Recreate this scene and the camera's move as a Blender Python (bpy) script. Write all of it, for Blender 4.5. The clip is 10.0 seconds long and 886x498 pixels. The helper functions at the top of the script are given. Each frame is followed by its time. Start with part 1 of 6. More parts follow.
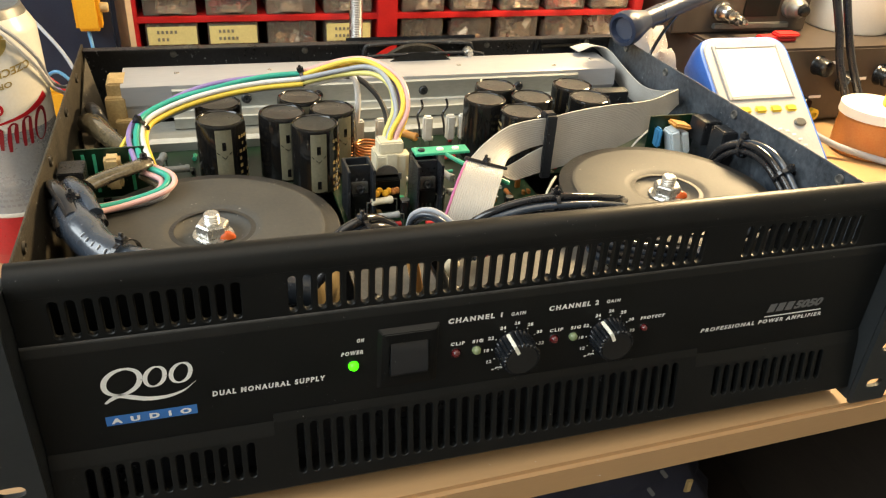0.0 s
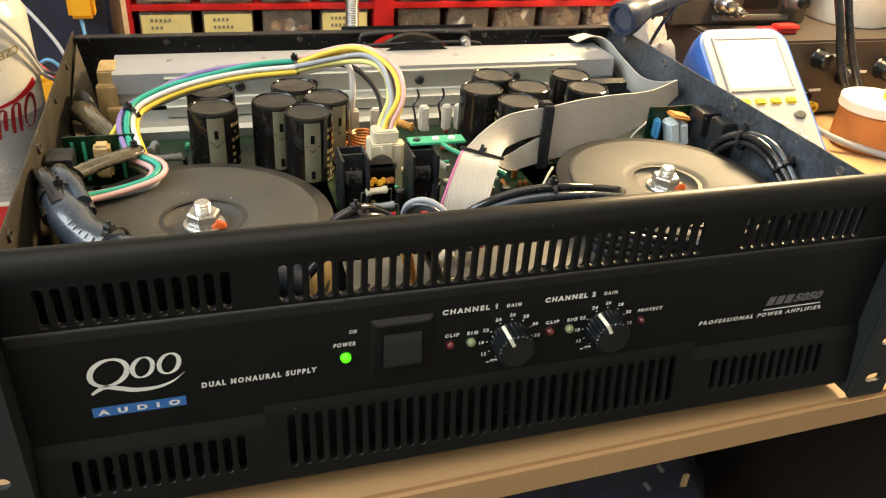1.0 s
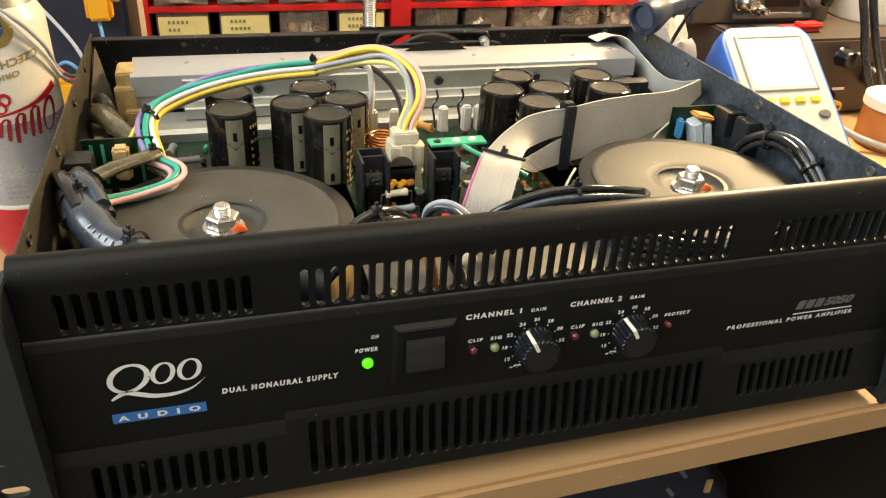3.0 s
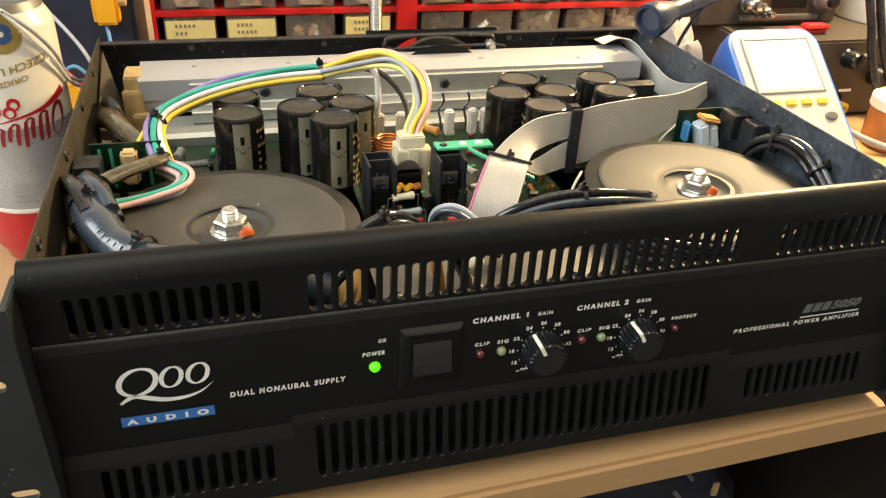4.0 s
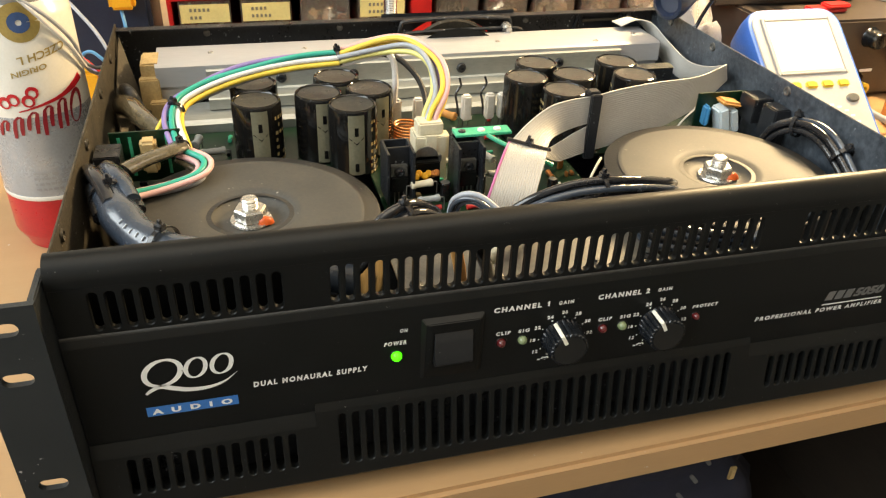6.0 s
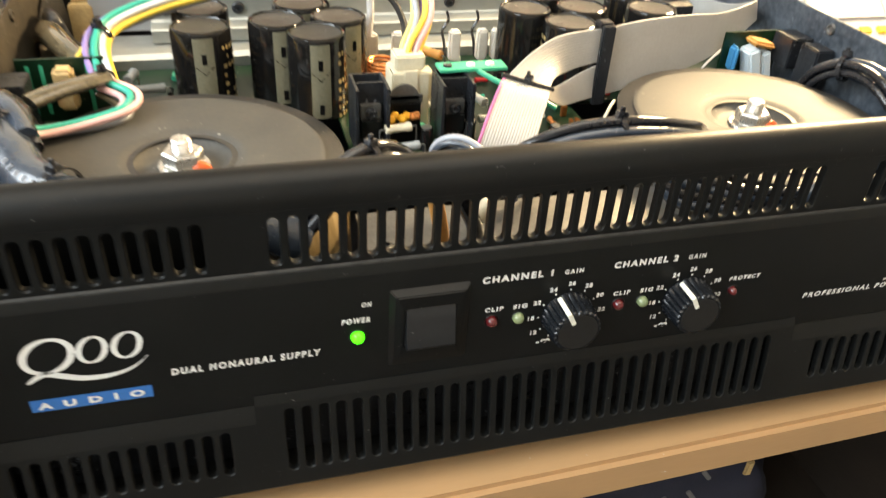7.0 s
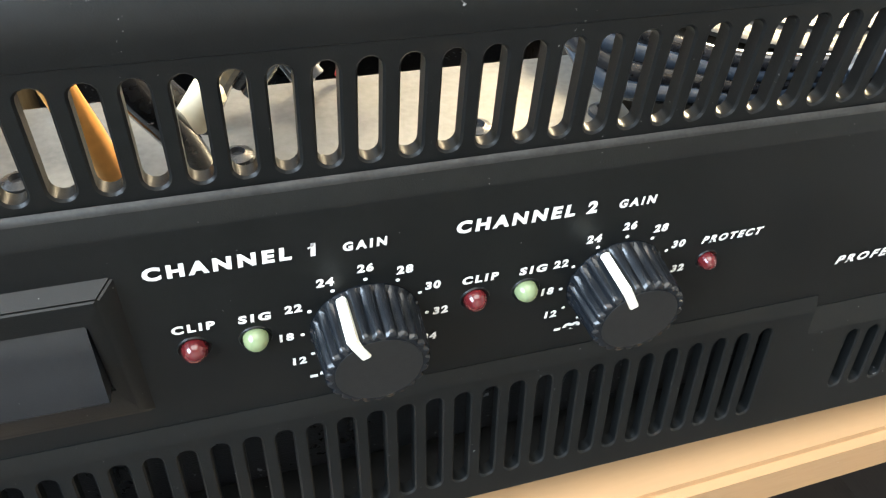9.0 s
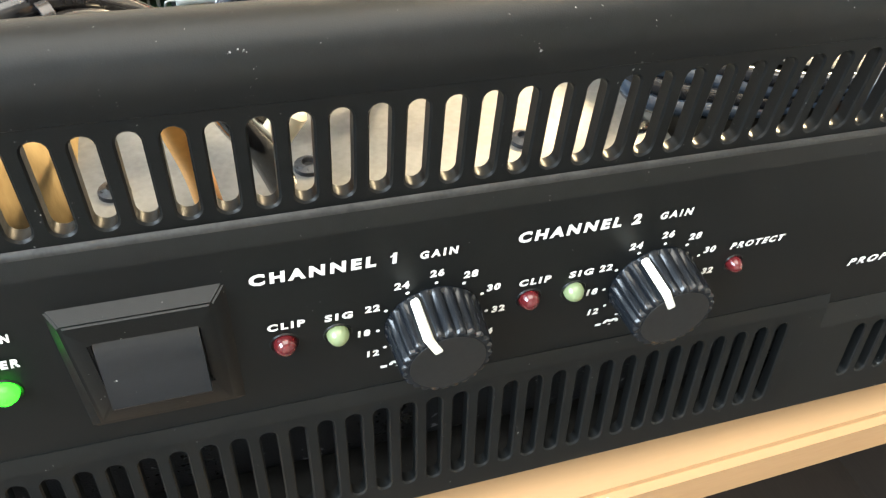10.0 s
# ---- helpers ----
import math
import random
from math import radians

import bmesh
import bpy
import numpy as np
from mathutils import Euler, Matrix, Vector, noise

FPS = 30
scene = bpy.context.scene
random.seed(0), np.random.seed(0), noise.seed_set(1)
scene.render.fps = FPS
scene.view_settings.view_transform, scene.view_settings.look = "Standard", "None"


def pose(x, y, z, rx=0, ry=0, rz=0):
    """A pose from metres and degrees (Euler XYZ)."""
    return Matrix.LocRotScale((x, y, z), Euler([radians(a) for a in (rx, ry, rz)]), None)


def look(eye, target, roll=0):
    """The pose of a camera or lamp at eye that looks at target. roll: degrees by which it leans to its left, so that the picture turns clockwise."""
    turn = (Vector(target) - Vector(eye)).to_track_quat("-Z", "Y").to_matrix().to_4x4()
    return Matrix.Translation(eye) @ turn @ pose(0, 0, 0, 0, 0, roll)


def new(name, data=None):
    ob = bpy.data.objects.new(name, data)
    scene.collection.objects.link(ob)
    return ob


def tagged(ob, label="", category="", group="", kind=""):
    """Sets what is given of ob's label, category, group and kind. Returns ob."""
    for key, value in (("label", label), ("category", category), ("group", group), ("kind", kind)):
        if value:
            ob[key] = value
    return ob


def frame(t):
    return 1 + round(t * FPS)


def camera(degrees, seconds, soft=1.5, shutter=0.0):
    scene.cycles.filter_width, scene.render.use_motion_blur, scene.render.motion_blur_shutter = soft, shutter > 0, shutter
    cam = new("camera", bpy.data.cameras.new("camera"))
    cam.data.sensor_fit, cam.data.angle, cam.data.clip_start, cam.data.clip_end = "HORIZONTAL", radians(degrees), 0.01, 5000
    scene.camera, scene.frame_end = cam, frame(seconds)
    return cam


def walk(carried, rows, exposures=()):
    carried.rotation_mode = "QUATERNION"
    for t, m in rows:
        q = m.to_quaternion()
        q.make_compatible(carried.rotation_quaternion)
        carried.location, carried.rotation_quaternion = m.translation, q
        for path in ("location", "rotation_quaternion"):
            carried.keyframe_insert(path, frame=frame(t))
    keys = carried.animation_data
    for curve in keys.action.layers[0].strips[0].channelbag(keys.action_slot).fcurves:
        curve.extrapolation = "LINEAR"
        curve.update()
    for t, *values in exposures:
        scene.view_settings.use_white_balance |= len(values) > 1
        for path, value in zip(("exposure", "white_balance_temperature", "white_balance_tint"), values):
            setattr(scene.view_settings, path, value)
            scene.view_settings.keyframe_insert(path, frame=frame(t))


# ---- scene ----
cam = camera(59.5, 10.0, soft=1.2, shutter=0.4)
PATH = [
    (0, (-0.099, -0.278, 0.31), (0.447, 1.35, -0.713), 3.8),
    (0.5, (-0.097, -0.276, 0.308), (0.453, 1.345, -0.725), 4.0),
    (1, (-0.096, -0.274, 0.305), (0.455, 1.346, -0.731), 4.2),
    (1.5, (-0.096, -0.274, 0.304), (0.455, 1.346, -0.733), 4.3),
    (2, (-0.095, -0.272, 0.302), (0.446, 1.352, -0.733), 4.2),
    (2.5, (-0.097, -0.267, 0.302), (0.43, 1.36, -0.734), 3.8),
    (4, (-0.099, -0.267, 0.304), (0.405, 1.369, -0.73), 3.2),
    (4.5, (-0.1, -0.268, 0.304), (0.395, 1.371, -0.729), 3.0),
    (5, (-0.101, -0.268, 0.304), (0.38, 1.377, -0.727), 2.7),
    (6.5, (-0.103, -0.251, 0.309), (0.366, 1.346, -0.8), 2.7),
    (7, (-0.08, -0.207, 0.26), (0.405, 1.368, -0.875), 3.7),
    (7.5, (-0.059, -0.186, 0.245), (0.431, 1.324, -0.971), 4.5),
    (8, (-0.015, -0.135, 0.216), (0.479, 1.327, -1.056), 4.4),
    (8.5, (0.012, -0.093, 0.184), (0.484, 1.296, -1.174), 4.5),
    (9, (0.015, -0.093, 0.184), (0.508, 1.272, -1.192), 4.8),
    (9.5, (0.0, -0.094, 0.196), (0.502, 1.242, -1.205), 5.5),
    (10, (-0.001, -0.097, 0.199), (0.495, 1.226, -1.217), 5.6),
]
walk(cam, [(t, look(eye, target, roll)) for t, eye, target, roll in PATH], exposures=[(0, -0.12, 7000, 7), (5, -0.07, 7150, 7), (6.5, 0.18, 7050, 7), (7, 0.5, 6900, 8), (7.5, 0.65, 6700, 8), (8, 1.0, 6250, 6), (8.5, 1.2, 5750, 5), (9, 1.45, 5850, 6), (9.5, 1.65, 5950, 6), (10, 1.55, 6150, 6)])

# ---- world, lights, exposure ----
world = bpy.data.worlds.new("room_air")
scene.world = world
world.use_nodes = True
world.node_tree.nodes["Background"].inputs[0].default_value = (0.55, 0.62, 0.72, 1)
world.node_tree.nodes["Background"].inputs[1].default_value = 0.10


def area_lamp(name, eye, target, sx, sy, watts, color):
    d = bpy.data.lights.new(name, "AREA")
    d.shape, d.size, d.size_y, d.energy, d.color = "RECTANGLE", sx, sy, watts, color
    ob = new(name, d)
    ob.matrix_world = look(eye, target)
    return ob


bulb = bpy.data.lights.new("desk_lamp_light", "POINT")
bulb.energy, bulb.color, bulb.shadow_soft_size = 44.0, (1.0, 0.74, 0.43), 0.085
desk_lamp = new("desk_lamp_light", bulb)
desk_lamp.location = (0.545, 0.425, 0.475)
window_light = area_lamp("window_light", (-1.22, -0.30, 1.02), (0.0, -0.30, 0.15), 1.9, 0.85, 47.0, (0.80, 0.90, 1.0))
# Unseen overhead fill, added to brighten the front print and bench edge.
overhead_fill = area_lamp("overhead_fill_light", (0.1, -0.25, 1.60), (0.1, -0.25, 0.0), 1.5, 1.3, 14.0, (1.0, 0.93, 0.83))

# ---- materials ----


def mat(name, color, rough=0.5, metal=0.0, other=None, big=40, fine=600, amount=0.5, bump=0.0, bump_scale=1500, specks=0.0, dust=(0.55, 0.53, 0.5), speck_scale=420, coat=0.0, trans=0.0, stretch=(1, 1, 1), rough_var=0.12, per_object=0.0, ior=1.45, spec=0.5):
    m = bpy.data.materials.new(name)
    m.use_nodes = True
    nt = m.node_tree
    n, l = nt.nodes, nt.links
    b = n["Principled BSDF"]
    co = n.new("ShaderNodeTexCoord")
    mp = n.new("ShaderNodeMapping")
    mp.inputs["Scale"].default_value = stretch
    l.new(co.outputs["Object"], mp.inputs["Vector"])
    n1, n2 = n.new("ShaderNodeTexNoise"), n.new("ShaderNodeTexNoise")
    for q, s in ((n1, big), (n2, fine)):
        q.inputs["Scale"].default_value, q.inputs["Detail"].default_value = s, 5
        l.new(mp.outputs[0], q.inputs["Vector"])
    add = n.new("ShaderNodeMath")
    add.operation = "MULTIPLY_ADD"
    add.inputs[1].default_value, add.inputs[2].default_value = 0.45, 0.0
    l.new(n2.outputs["Fac"], add.inputs[0])
    add2 = n.new("ShaderNodeMath")
    add2.operation = "MULTIPLY_ADD"
    add2.inputs[1].default_value = 0.55
    l.new(n1.outputs["Fac"], add2.inputs[0])
    l.new(add.outputs[0], add2.inputs[2])
    ramp = n.new("ShaderNodeMapRange")
    ramp.inputs[1].default_value, ramp.inputs[2].default_value = 0.36, 0.64
    l.new(add2.outputs[0], ramp.inputs[0])
    mix = n.new("ShaderNodeMix")
    mix.data_type = "RGBA"
    if other is None:
        other = tuple(max(0.0, c * (1 - 0.45 * amount)) for c in color)
    mix.inputs[6].default_value, mix.inputs[7].default_value = (*color, 1), (*other, 1)
    l.new(ramp.outputs[0], mix.inputs[0])
    out = mix.outputs[2]
    if per_object:
        oi = n.new("ShaderNodeObjectInfo")
        hsv = n.new("ShaderNodeHueSaturation")
        mr = n.new("ShaderNodeMapRange")
        mr.inputs[3].default_value, mr.inputs[4].default_value = 1 - per_object, 1 + per_object
        l.new(oi.outputs["Random"], mr.inputs[0])
        l.new(mr.outputs[0], hsv.inputs["Value"])
        l.new(out, hsv.inputs["Color"])
        out = hsv.outputs[0]
    if specks:
        v = n.new("ShaderNodeTexNoise")
        v.inputs["Scale"].default_value, v.inputs["Detail"].default_value = speck_scale, 3
        l.new(co.outputs["Object"], v.inputs["Vector"])
        v2 = n.new("ShaderNodeTexNoise")
        v2.inputs["Scale"].default_value = speck_scale * 0.12
        l.new(co.outputs["Object"], v2.inputs["Vector"])
        sm = n.new("ShaderNodeMath")
        sm.operation = "MULTIPLY_ADD"
        sm.inputs[1].default_value = 0.35
        l.new(v2.outputs["Fac"], sm.inputs[0])
        l.new(v.outputs["Fac"], sm.inputs[2])
        th = n.new("ShaderNodeMapRange")
        th.inputs[1].default_value, th.inputs[2].default_value = 0.97 - 0.12 * specks, 1.02 - 0.1 * specks
        l.new(sm.outputs[0], th.inputs[0])
        mx = n.new("ShaderNodeMix")
        mx.data_type = "RGBA"
        l.new(th.outputs[0], mx.inputs[0])
        l.new(out, mx.inputs[6])
        mx.inputs[7].default_value = (*dust, 1)
        out = mx.outputs[2]
    l.new(out, b.inputs["Base Color"])
    rr = n.new("ShaderNodeMapRange")
    rr.inputs[3].default_value, rr.inputs[4].default_value = max(0.02, rough - rough_var), min(1, rough + rough_var)
    l.new(add2.outputs[0], rr.inputs[0])
    l.new(rr.outputs[0], b.inputs["Roughness"])
    b.inputs["Metallic"].default_value = metal
    b.inputs["IOR"].default_value = ior
    b.inputs["Specular IOR Level"].default_value = spec
    b.inputs["Coat Weight"].default_value = coat
    b.inputs["Transmission Weight"].default_value = trans
    if bump:
        n3 = n.new("ShaderNodeTexNoise")
        n3.inputs["Scale"].default_value, n3.inputs["Detail"].default_value = bump_scale, 3
        l.new(mp.outputs[0], n3.inputs["Vector"])
        bp = n.new("ShaderNodeBump")
        bp.inputs["Strength"].default_value, bp.inputs["Distance"].default_value = bump, 0.0006
        l.new(n3.outputs["Fac"], bp.inputs["Height"])
        l.new(bp.outputs[0], b.inputs["Normal"])
    return m


def glow(name, color, strength):
    m = mat(name, color, 0.25, amount=0.1)
    b = m.node_tree.nodes["Principled BSDF"]
    b.inputs["Emission Color"].default_value = (*color, 1)
    b.inputs["Emission Strength"].default_value = strength
    return m


M = {}
M["panel"] = mat("black_plastic", (0.0043, 0.0048, 0.0049), 0.38, spec=0.27, bump=0.07, bump_scale=3800, specks=0.36, speck_scale=1250, dust=(0.30, 0.30, 0.29), other=(0.0064, 0.0070, 0.0071))
M["ear"] = mat("black_painted_steel", (0.016, 0.019, 0.021), 0.4, bump=0.3, bump_scale=3000, specks=0.4, other=(0.022, 0.025, 0.027))
M["steel_dirty"] = mat("dusty_dark_steel", (0.10, 0.085, 0.062), 0.55, 0.5, other=(0.045, 0.04, 0.032), bump=0.4, bump_scale=900, specks=0.7)
M["chassis"] = mat("black_chassis_paint", (0.009, 0.010, 0.012), 0.30, bump=0.3, bump_scale=2000, specks=0.9, dust=(0.30, 0.31, 0.33), other=(0.022, 0.024, 0.028))
M["chassis_dusty"] = mat("dusty_black_chassis_paint", (0.018, 0.024, 0.032), 0.40, bump=0.3, bump_scale=2000, specks=0.75, dust=(0.26, 0.28, 0.31), other=(0.090, 0.105, 0.125), big=30, fine=260)
M["zinc"] = mat("zinc_plate", (0.21, 0.21, 0.202), 0.44, 0.7, other=(0.15, 0.15, 0.143), big=60, bump=0.1, bump_scale=500)
M["plated"] = mat("bright_plated_steel", (0.46, 0.475, 0.45), 0.42, 0.7, other=(0.37, 0.385, 0.36), big=45, stretch=(0.3, 1, 1), bump=0.08, bump_scale=400, specks=0.3)
M["alu"] = mat("aluminium_extrusion", (0.56, 0.57, 0.60), 0.42, 0.7, other=(0.51, 0.52, 0.55), stretch=(0.15, 1, 1), bump=0.08, specks=0.3)
M["white_ink"] = mat("white_print", (0.78, 0.78, 0.76), 0.6, amount=0.25)
M["grey_ink"] = mat("grey_print", (0.13, 0.13, 0.13), 0.8, amount=0.3)
M["blue_ink"] = mat("blue_print", (0.035, 0.16, 0.48), 0.5, amount=0.25)
M["rubber"] = mat("knob_plastic", (0.007, 0.0085, 0.011), 0.22, bump=0.04, specks=0.3)
M["rocker"] = mat("dusty_rocker_plastic", (0.010, 0.011, 0.013), 0.34, bump=0.06, bump_scale=3200, specks=0.5, speck_scale=900, other=(0.014, 0.015, 0.017))
M["knob_cap"] = mat("matt_knob_cap", (0.010, 0.010, 0.010), 0.55, bump=0.05, bump_scale=3000, specks=0.3)
M["pointer"] = mat("ivory_pointer", (0.82, 0.80, 0.70), 0.45, amount=0.2)
M["led_red"] = mat("dark_red_led", (0.09, 0.010, 0.012), 0.12, coat=0.6, amount=0.2)
M["led_pale"] = mat("pale_green_led", (0.20, 0.25, 0.13), 0.18, coat=0.5, amount=0.2)
M["led_green"] = glow("green_led_lit", (0.06, 1.0, 0.015), 1.5)
M["pad"] = mat("black_rubber_disc", (0.022, 0.021, 0.020), 0.44, bump=0.25, bump_scale=700, specks=0.6, dust=(0.25, 0.22, 0.18), other=(0.033, 0.031, 0.028))
M["disc"] = mat("dusty_black_disc", (0.040, 0.039, 0.036), 0.56, bump=0.06, bump_scale=500, specks=0.6, dust=(0.30, 0.28, 0.24), other=(0.066, 0.062, 0.053), big=32, rough_var=0.14)
M["ridge_edge"] = mat("lighter_plastic_edge", (0.022, 0.022, 0.021), 0.5, other=(0.006, 0.006, 0.006), big=260, fine=1500)
M["winding"] = mat("dark_transformer_wrap", (0.055, 0.045, 0.032), 0.3, other=(0.016, 0.014, 0.012), big=120, stretch=(1, 1, 0.4), bump=0.5, bump_scale=500)
M["wrap"] = mat("tan_transformer_wrap", (0.36, 0.27, 0.14), 0.35, other=(0.20, 0.145, 0.07), big=60, fine=400, stretch=(1, 1, 0.3), bump=0.4, bump_scale=400)
M["cap_sleeve"] = mat("black_capacitor_sleeve", (0.004, 0.0039, 0.0038), 0.12, spec=0.5, other=(0.010, 0.0095, 0.009), specks=0.3)
M["cap_top"] = mat("capacitor_top", (0.055, 0.052, 0.046), 0.30, specks=0.6, other=(0.030, 0.029, 0.027), big=110, bump=0.2, bump_scale=800)
M["cap_stripe"] = mat("capacitor_stripe", (0.19, 0.18, 0.125), 0.22, other=(0.14, 0.132, 0.09))
M["cap_print"] = mat("gold_print", (0.36, 0.27, 0.12), 0.4)
M["pcb"] = mat("green_circuit_board", (0.0018, 0.012, 0.005), 0.34, other=(0.0045, 0.028, 0.011), big=160, fine=900, specks=0.5)
M["pcb_light"] = mat("pale_green_board", (0.05, 0.42, 0.25), 0.4, other=(0.04, 0.33, 0.19))
M["copper"] = mat("copper_wire", (0.72, 0.30, 0.10), 0.3, 0.85)
M["nylon"] = mat("cream_nylon", (0.72, 0.66, 0.50), 0.45, other=(0.62, 0.56, 0.41))
M["ceramic"] = mat("white_ceramic", (0.76, 0.74, 0.68), 0.55, other=(0.65, 0.62, 0.55))
M["tan"] = mat("tan_phenolic", (0.52, 0.38, 0.18), 0.55, other=(0.36, 0.25, 0.11), big=120, bump=0.3)
M["resistor"] = mat("grey_resistor", (0.34, 0.36, 0.36), 0.4, per_object=0.3)
M["ribbon"] = mat("grey_ribbon_cable", (0.50, 0.485, 0.45), 0.38, other=(0.44, 0.42, 0.385), stretch=(1, 1, 1))
M["ribbon_pink"] = mat("pink_ribbon_edge", (0.55, 0.16, 0.34), 0.4)
M["black_wire"] = mat("black_cable", (0.011, 0.011, 0.013), 0.14, coat=0.3, rough_var=0.05, specks=0.3, other=(0.024, 0.024, 0.026))
M["sheath"] = mat("grey_blue_sleeve", (0.026, 0.036, 0.052), 0.26, coat=0.4, spec=0.8, other=(0.038, 0.050, 0.070), big=90, rough_var=0.05)
M["tape"] = mat("brown_clear_tape", (0.055, 0.045, 0.026), 0.12, coat=0.8, other=(0.11, 0.09, 0.055), big=150)
for key, c in (("w_green", (0.03, 0.36, 0.27)), ("w_white", (0.72, 0.70, 0.68)), ("w_yellow", (0.82, 0.60, 0.08)), ("w_grey", (0.36, 0.38, 0.42)), ("w_violet", (0.26, 0.19, 0.42)), ("w_pink", (0.70, 0.42, 0.40)), ("w_black", (0.02, 0.02, 0.02)), ("w_lemon", (0.72, 0.66, 0.22)), ("w_red", (0.55, 0.03, 0.03)), ("w_blue", (0.10, 0.30, 0.55))):
    M[key] = mat("wire_" + key[2:], c, 0.35, amount=0.35)
M["blue_comp"] = mat("blue_component", (0.06, 0.28, 0.55), 0.4)
M["pale_comp"] = mat("pale_blue_potting", (0.55, 0.66, 0.72), 0.35, other=(0.68, 0.72, 0.72))
M["orange_comp"] = mat("orange_resin", (0.62, 0.30, 0.08), 0.35)
M["threadlock"] = mat("red_threadlock", (0.66, 0.11, 0.02), 0.35)
M["bolt"] = mat("galvanised_bolt", (0.70, 0.69, 0.66), 0.28, 0.9, other=(0.52, 0.50, 0.46), big=300)
M["wood_top"] = mat("beech_laminate", (0.42, 0.258, 0.128), 0.42, other=(0.40, 0.244, 0.120), big=60, fine=900, stretch=(0.12, 1, 1), bump=0.03, specks=0.25)
M["wall"] = mat("painted_wall", (0.58, 0.56, 0.52), 0.85, big=3, fine=60, bump=0.2, bump_scale=120)
M["floor"] = mat("brown_floor", (0.085, 0.078, 0.070), 0.6, big=6, fine=60)
M["red_frame"] = mat("red_painted_steel", (0.55, 0.022, 0.022), 0.35, other=(0.42, 0.015, 0.018), coat=0.3)
M["drawer"] = mat("smoky_clear_plastic", (0.94, 0.86, 0.76), 0.10, trans=0.92, other=(0.88, 0.78, 0.66), amount=0.4, ior=1.25)
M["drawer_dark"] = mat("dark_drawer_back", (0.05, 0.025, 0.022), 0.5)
M["label"] = mat("yellow_paper_label", (0.72, 0.62, 0.26), 0.7, other=(0.62, 0.53, 0.22))
M["pencil"] = mat("grey_pencil", (0.22, 0.20, 0.14), 0.7)
M["bits"] = mat("small_metal_bits", (0.55, 0.50, 0.42), 0.35, 0.6, per_object=0.4)
M["can_white"] = mat("white_can_lacquer", (0.70, 0.68, 0.62), 0.3, other=(0.64, 0.62, 0.56), coat=0.3)
M["can_grey"] = mat("silver_grey_can_lacquer", (0.42, 0.45, 0.49), 0.28, 0.35, coat=0.3)
M["can_red"] = mat("red_can_print", (0.50, 0.012, 0.022), 0.3, coat=0.3)
M["can_red_dark"] = mat("dark_red_can_print", (0.26, 0.012, 0.022), 0.3, coat=0.3)
M["can_gold"] = mat("gold_can_print", (0.48, 0.36, 0.12), 0.35, 0.4)
M["can_ink"] = mat("grey_can_print", (0.30, 0.31, 0.33), 0.4)
M["can_blue"] = mat("blue_can_print", (0.05, 0.10, 0.25), 0.35)
M["chrome"] = mat("chromed_steel", (0.55, 0.55, 0.55), 0.22, 1.0, amount=0.2)
M["dark_blue"] = mat("dark_blue_plastic", (0.012, 0.020, 0.045), 0.35, other=(0.02, 0.03, 0.06))
M["yellow"] = mat("orange_yellow_plastic", (0.80, 0.42, 0.03), 0.4, other=(0.70, 0.34, 0.02))
M["meter_blue"] = mat("blue_rubber_holster", (0.05, 0.17, 0.62), 0.45, other=(0.04, 0.14, 0.52))
M["meter_grey"] = mat("grey_meter_face", (0.42, 0.42, 0.42), 0.45, other=(0.36, 0.36, 0.36))
M["lcd"] = mat("pale_lcd", (0.70, 0.72, 0.68), 0.12, coat=0.8, amount=0.1)
M["button"] = mat("yellow_button", (0.80, 0.55, 0.06), 0.4)
M["instrument"] = mat("brown_black_instrument", (0.035, 0.027, 0.022), 0.4, specks=0.6, dust=(0.3, 0.26, 0.2), other=(0.055, 0.042, 0.033))
M["tub"] = mat("white_plastic_tub", (0.82, 0.80, 0.74), 0.4, amount=0.15)
M["amber"] = mat("amber_jar", (0.72, 0.30, 0.10), 0.2, trans=0.35, other=(0.62, 0.22, 0.07))
M["lid"] = mat("white_lid", (0.80, 0.76, 0.68), 0.4, amount=0.2)
M["clear"] = mat("clear_plastic", (0.85, 0.85, 0.83), 0.12, trans=0.85, amount=0.1)
M["bag"] = mat("milky_plastic_bag", (0.72, 0.70, 0.68), 0.25, trans=0.45, other=(0.6, 0.56, 0.54), big=80)
M["navy"] = mat("navy_cloth", (0.012, 0.014, 0.028), 0.85, bump=0.4, bump_scale=1200, other=(0.02, 0.022, 0.04))
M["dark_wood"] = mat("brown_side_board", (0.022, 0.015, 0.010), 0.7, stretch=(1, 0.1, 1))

# ---- mesh helpers ----


def part(name, bm, material, parent, label="", smooth=True, angle=38):
    me = bpy.data.meshes.new(name)
    bmesh.ops.recalc_face_normals(bm, faces=bm.faces)
    if smooth:
        lim = radians(angle)
        for f in bm.faces:
            f.smooth = True
        for e in bm.edges:
            if len(e.link_faces) != 2 or e.calc_face_angle(0) > lim:
                e.smooth = False
    bm.to_mesh(me)
    bm.free()
    me.materials.append(material)
    ob = new(name, me)
    ob.parent = parent
    if label:
        tagged(ob, label)
    return ob


def thing(name, at, label, category, group="", kind=""):
    ob = new(name)
    ob.empty_display_size = 0.01
    ob.location = at
    return tagged(ob, label, category, group, kind)


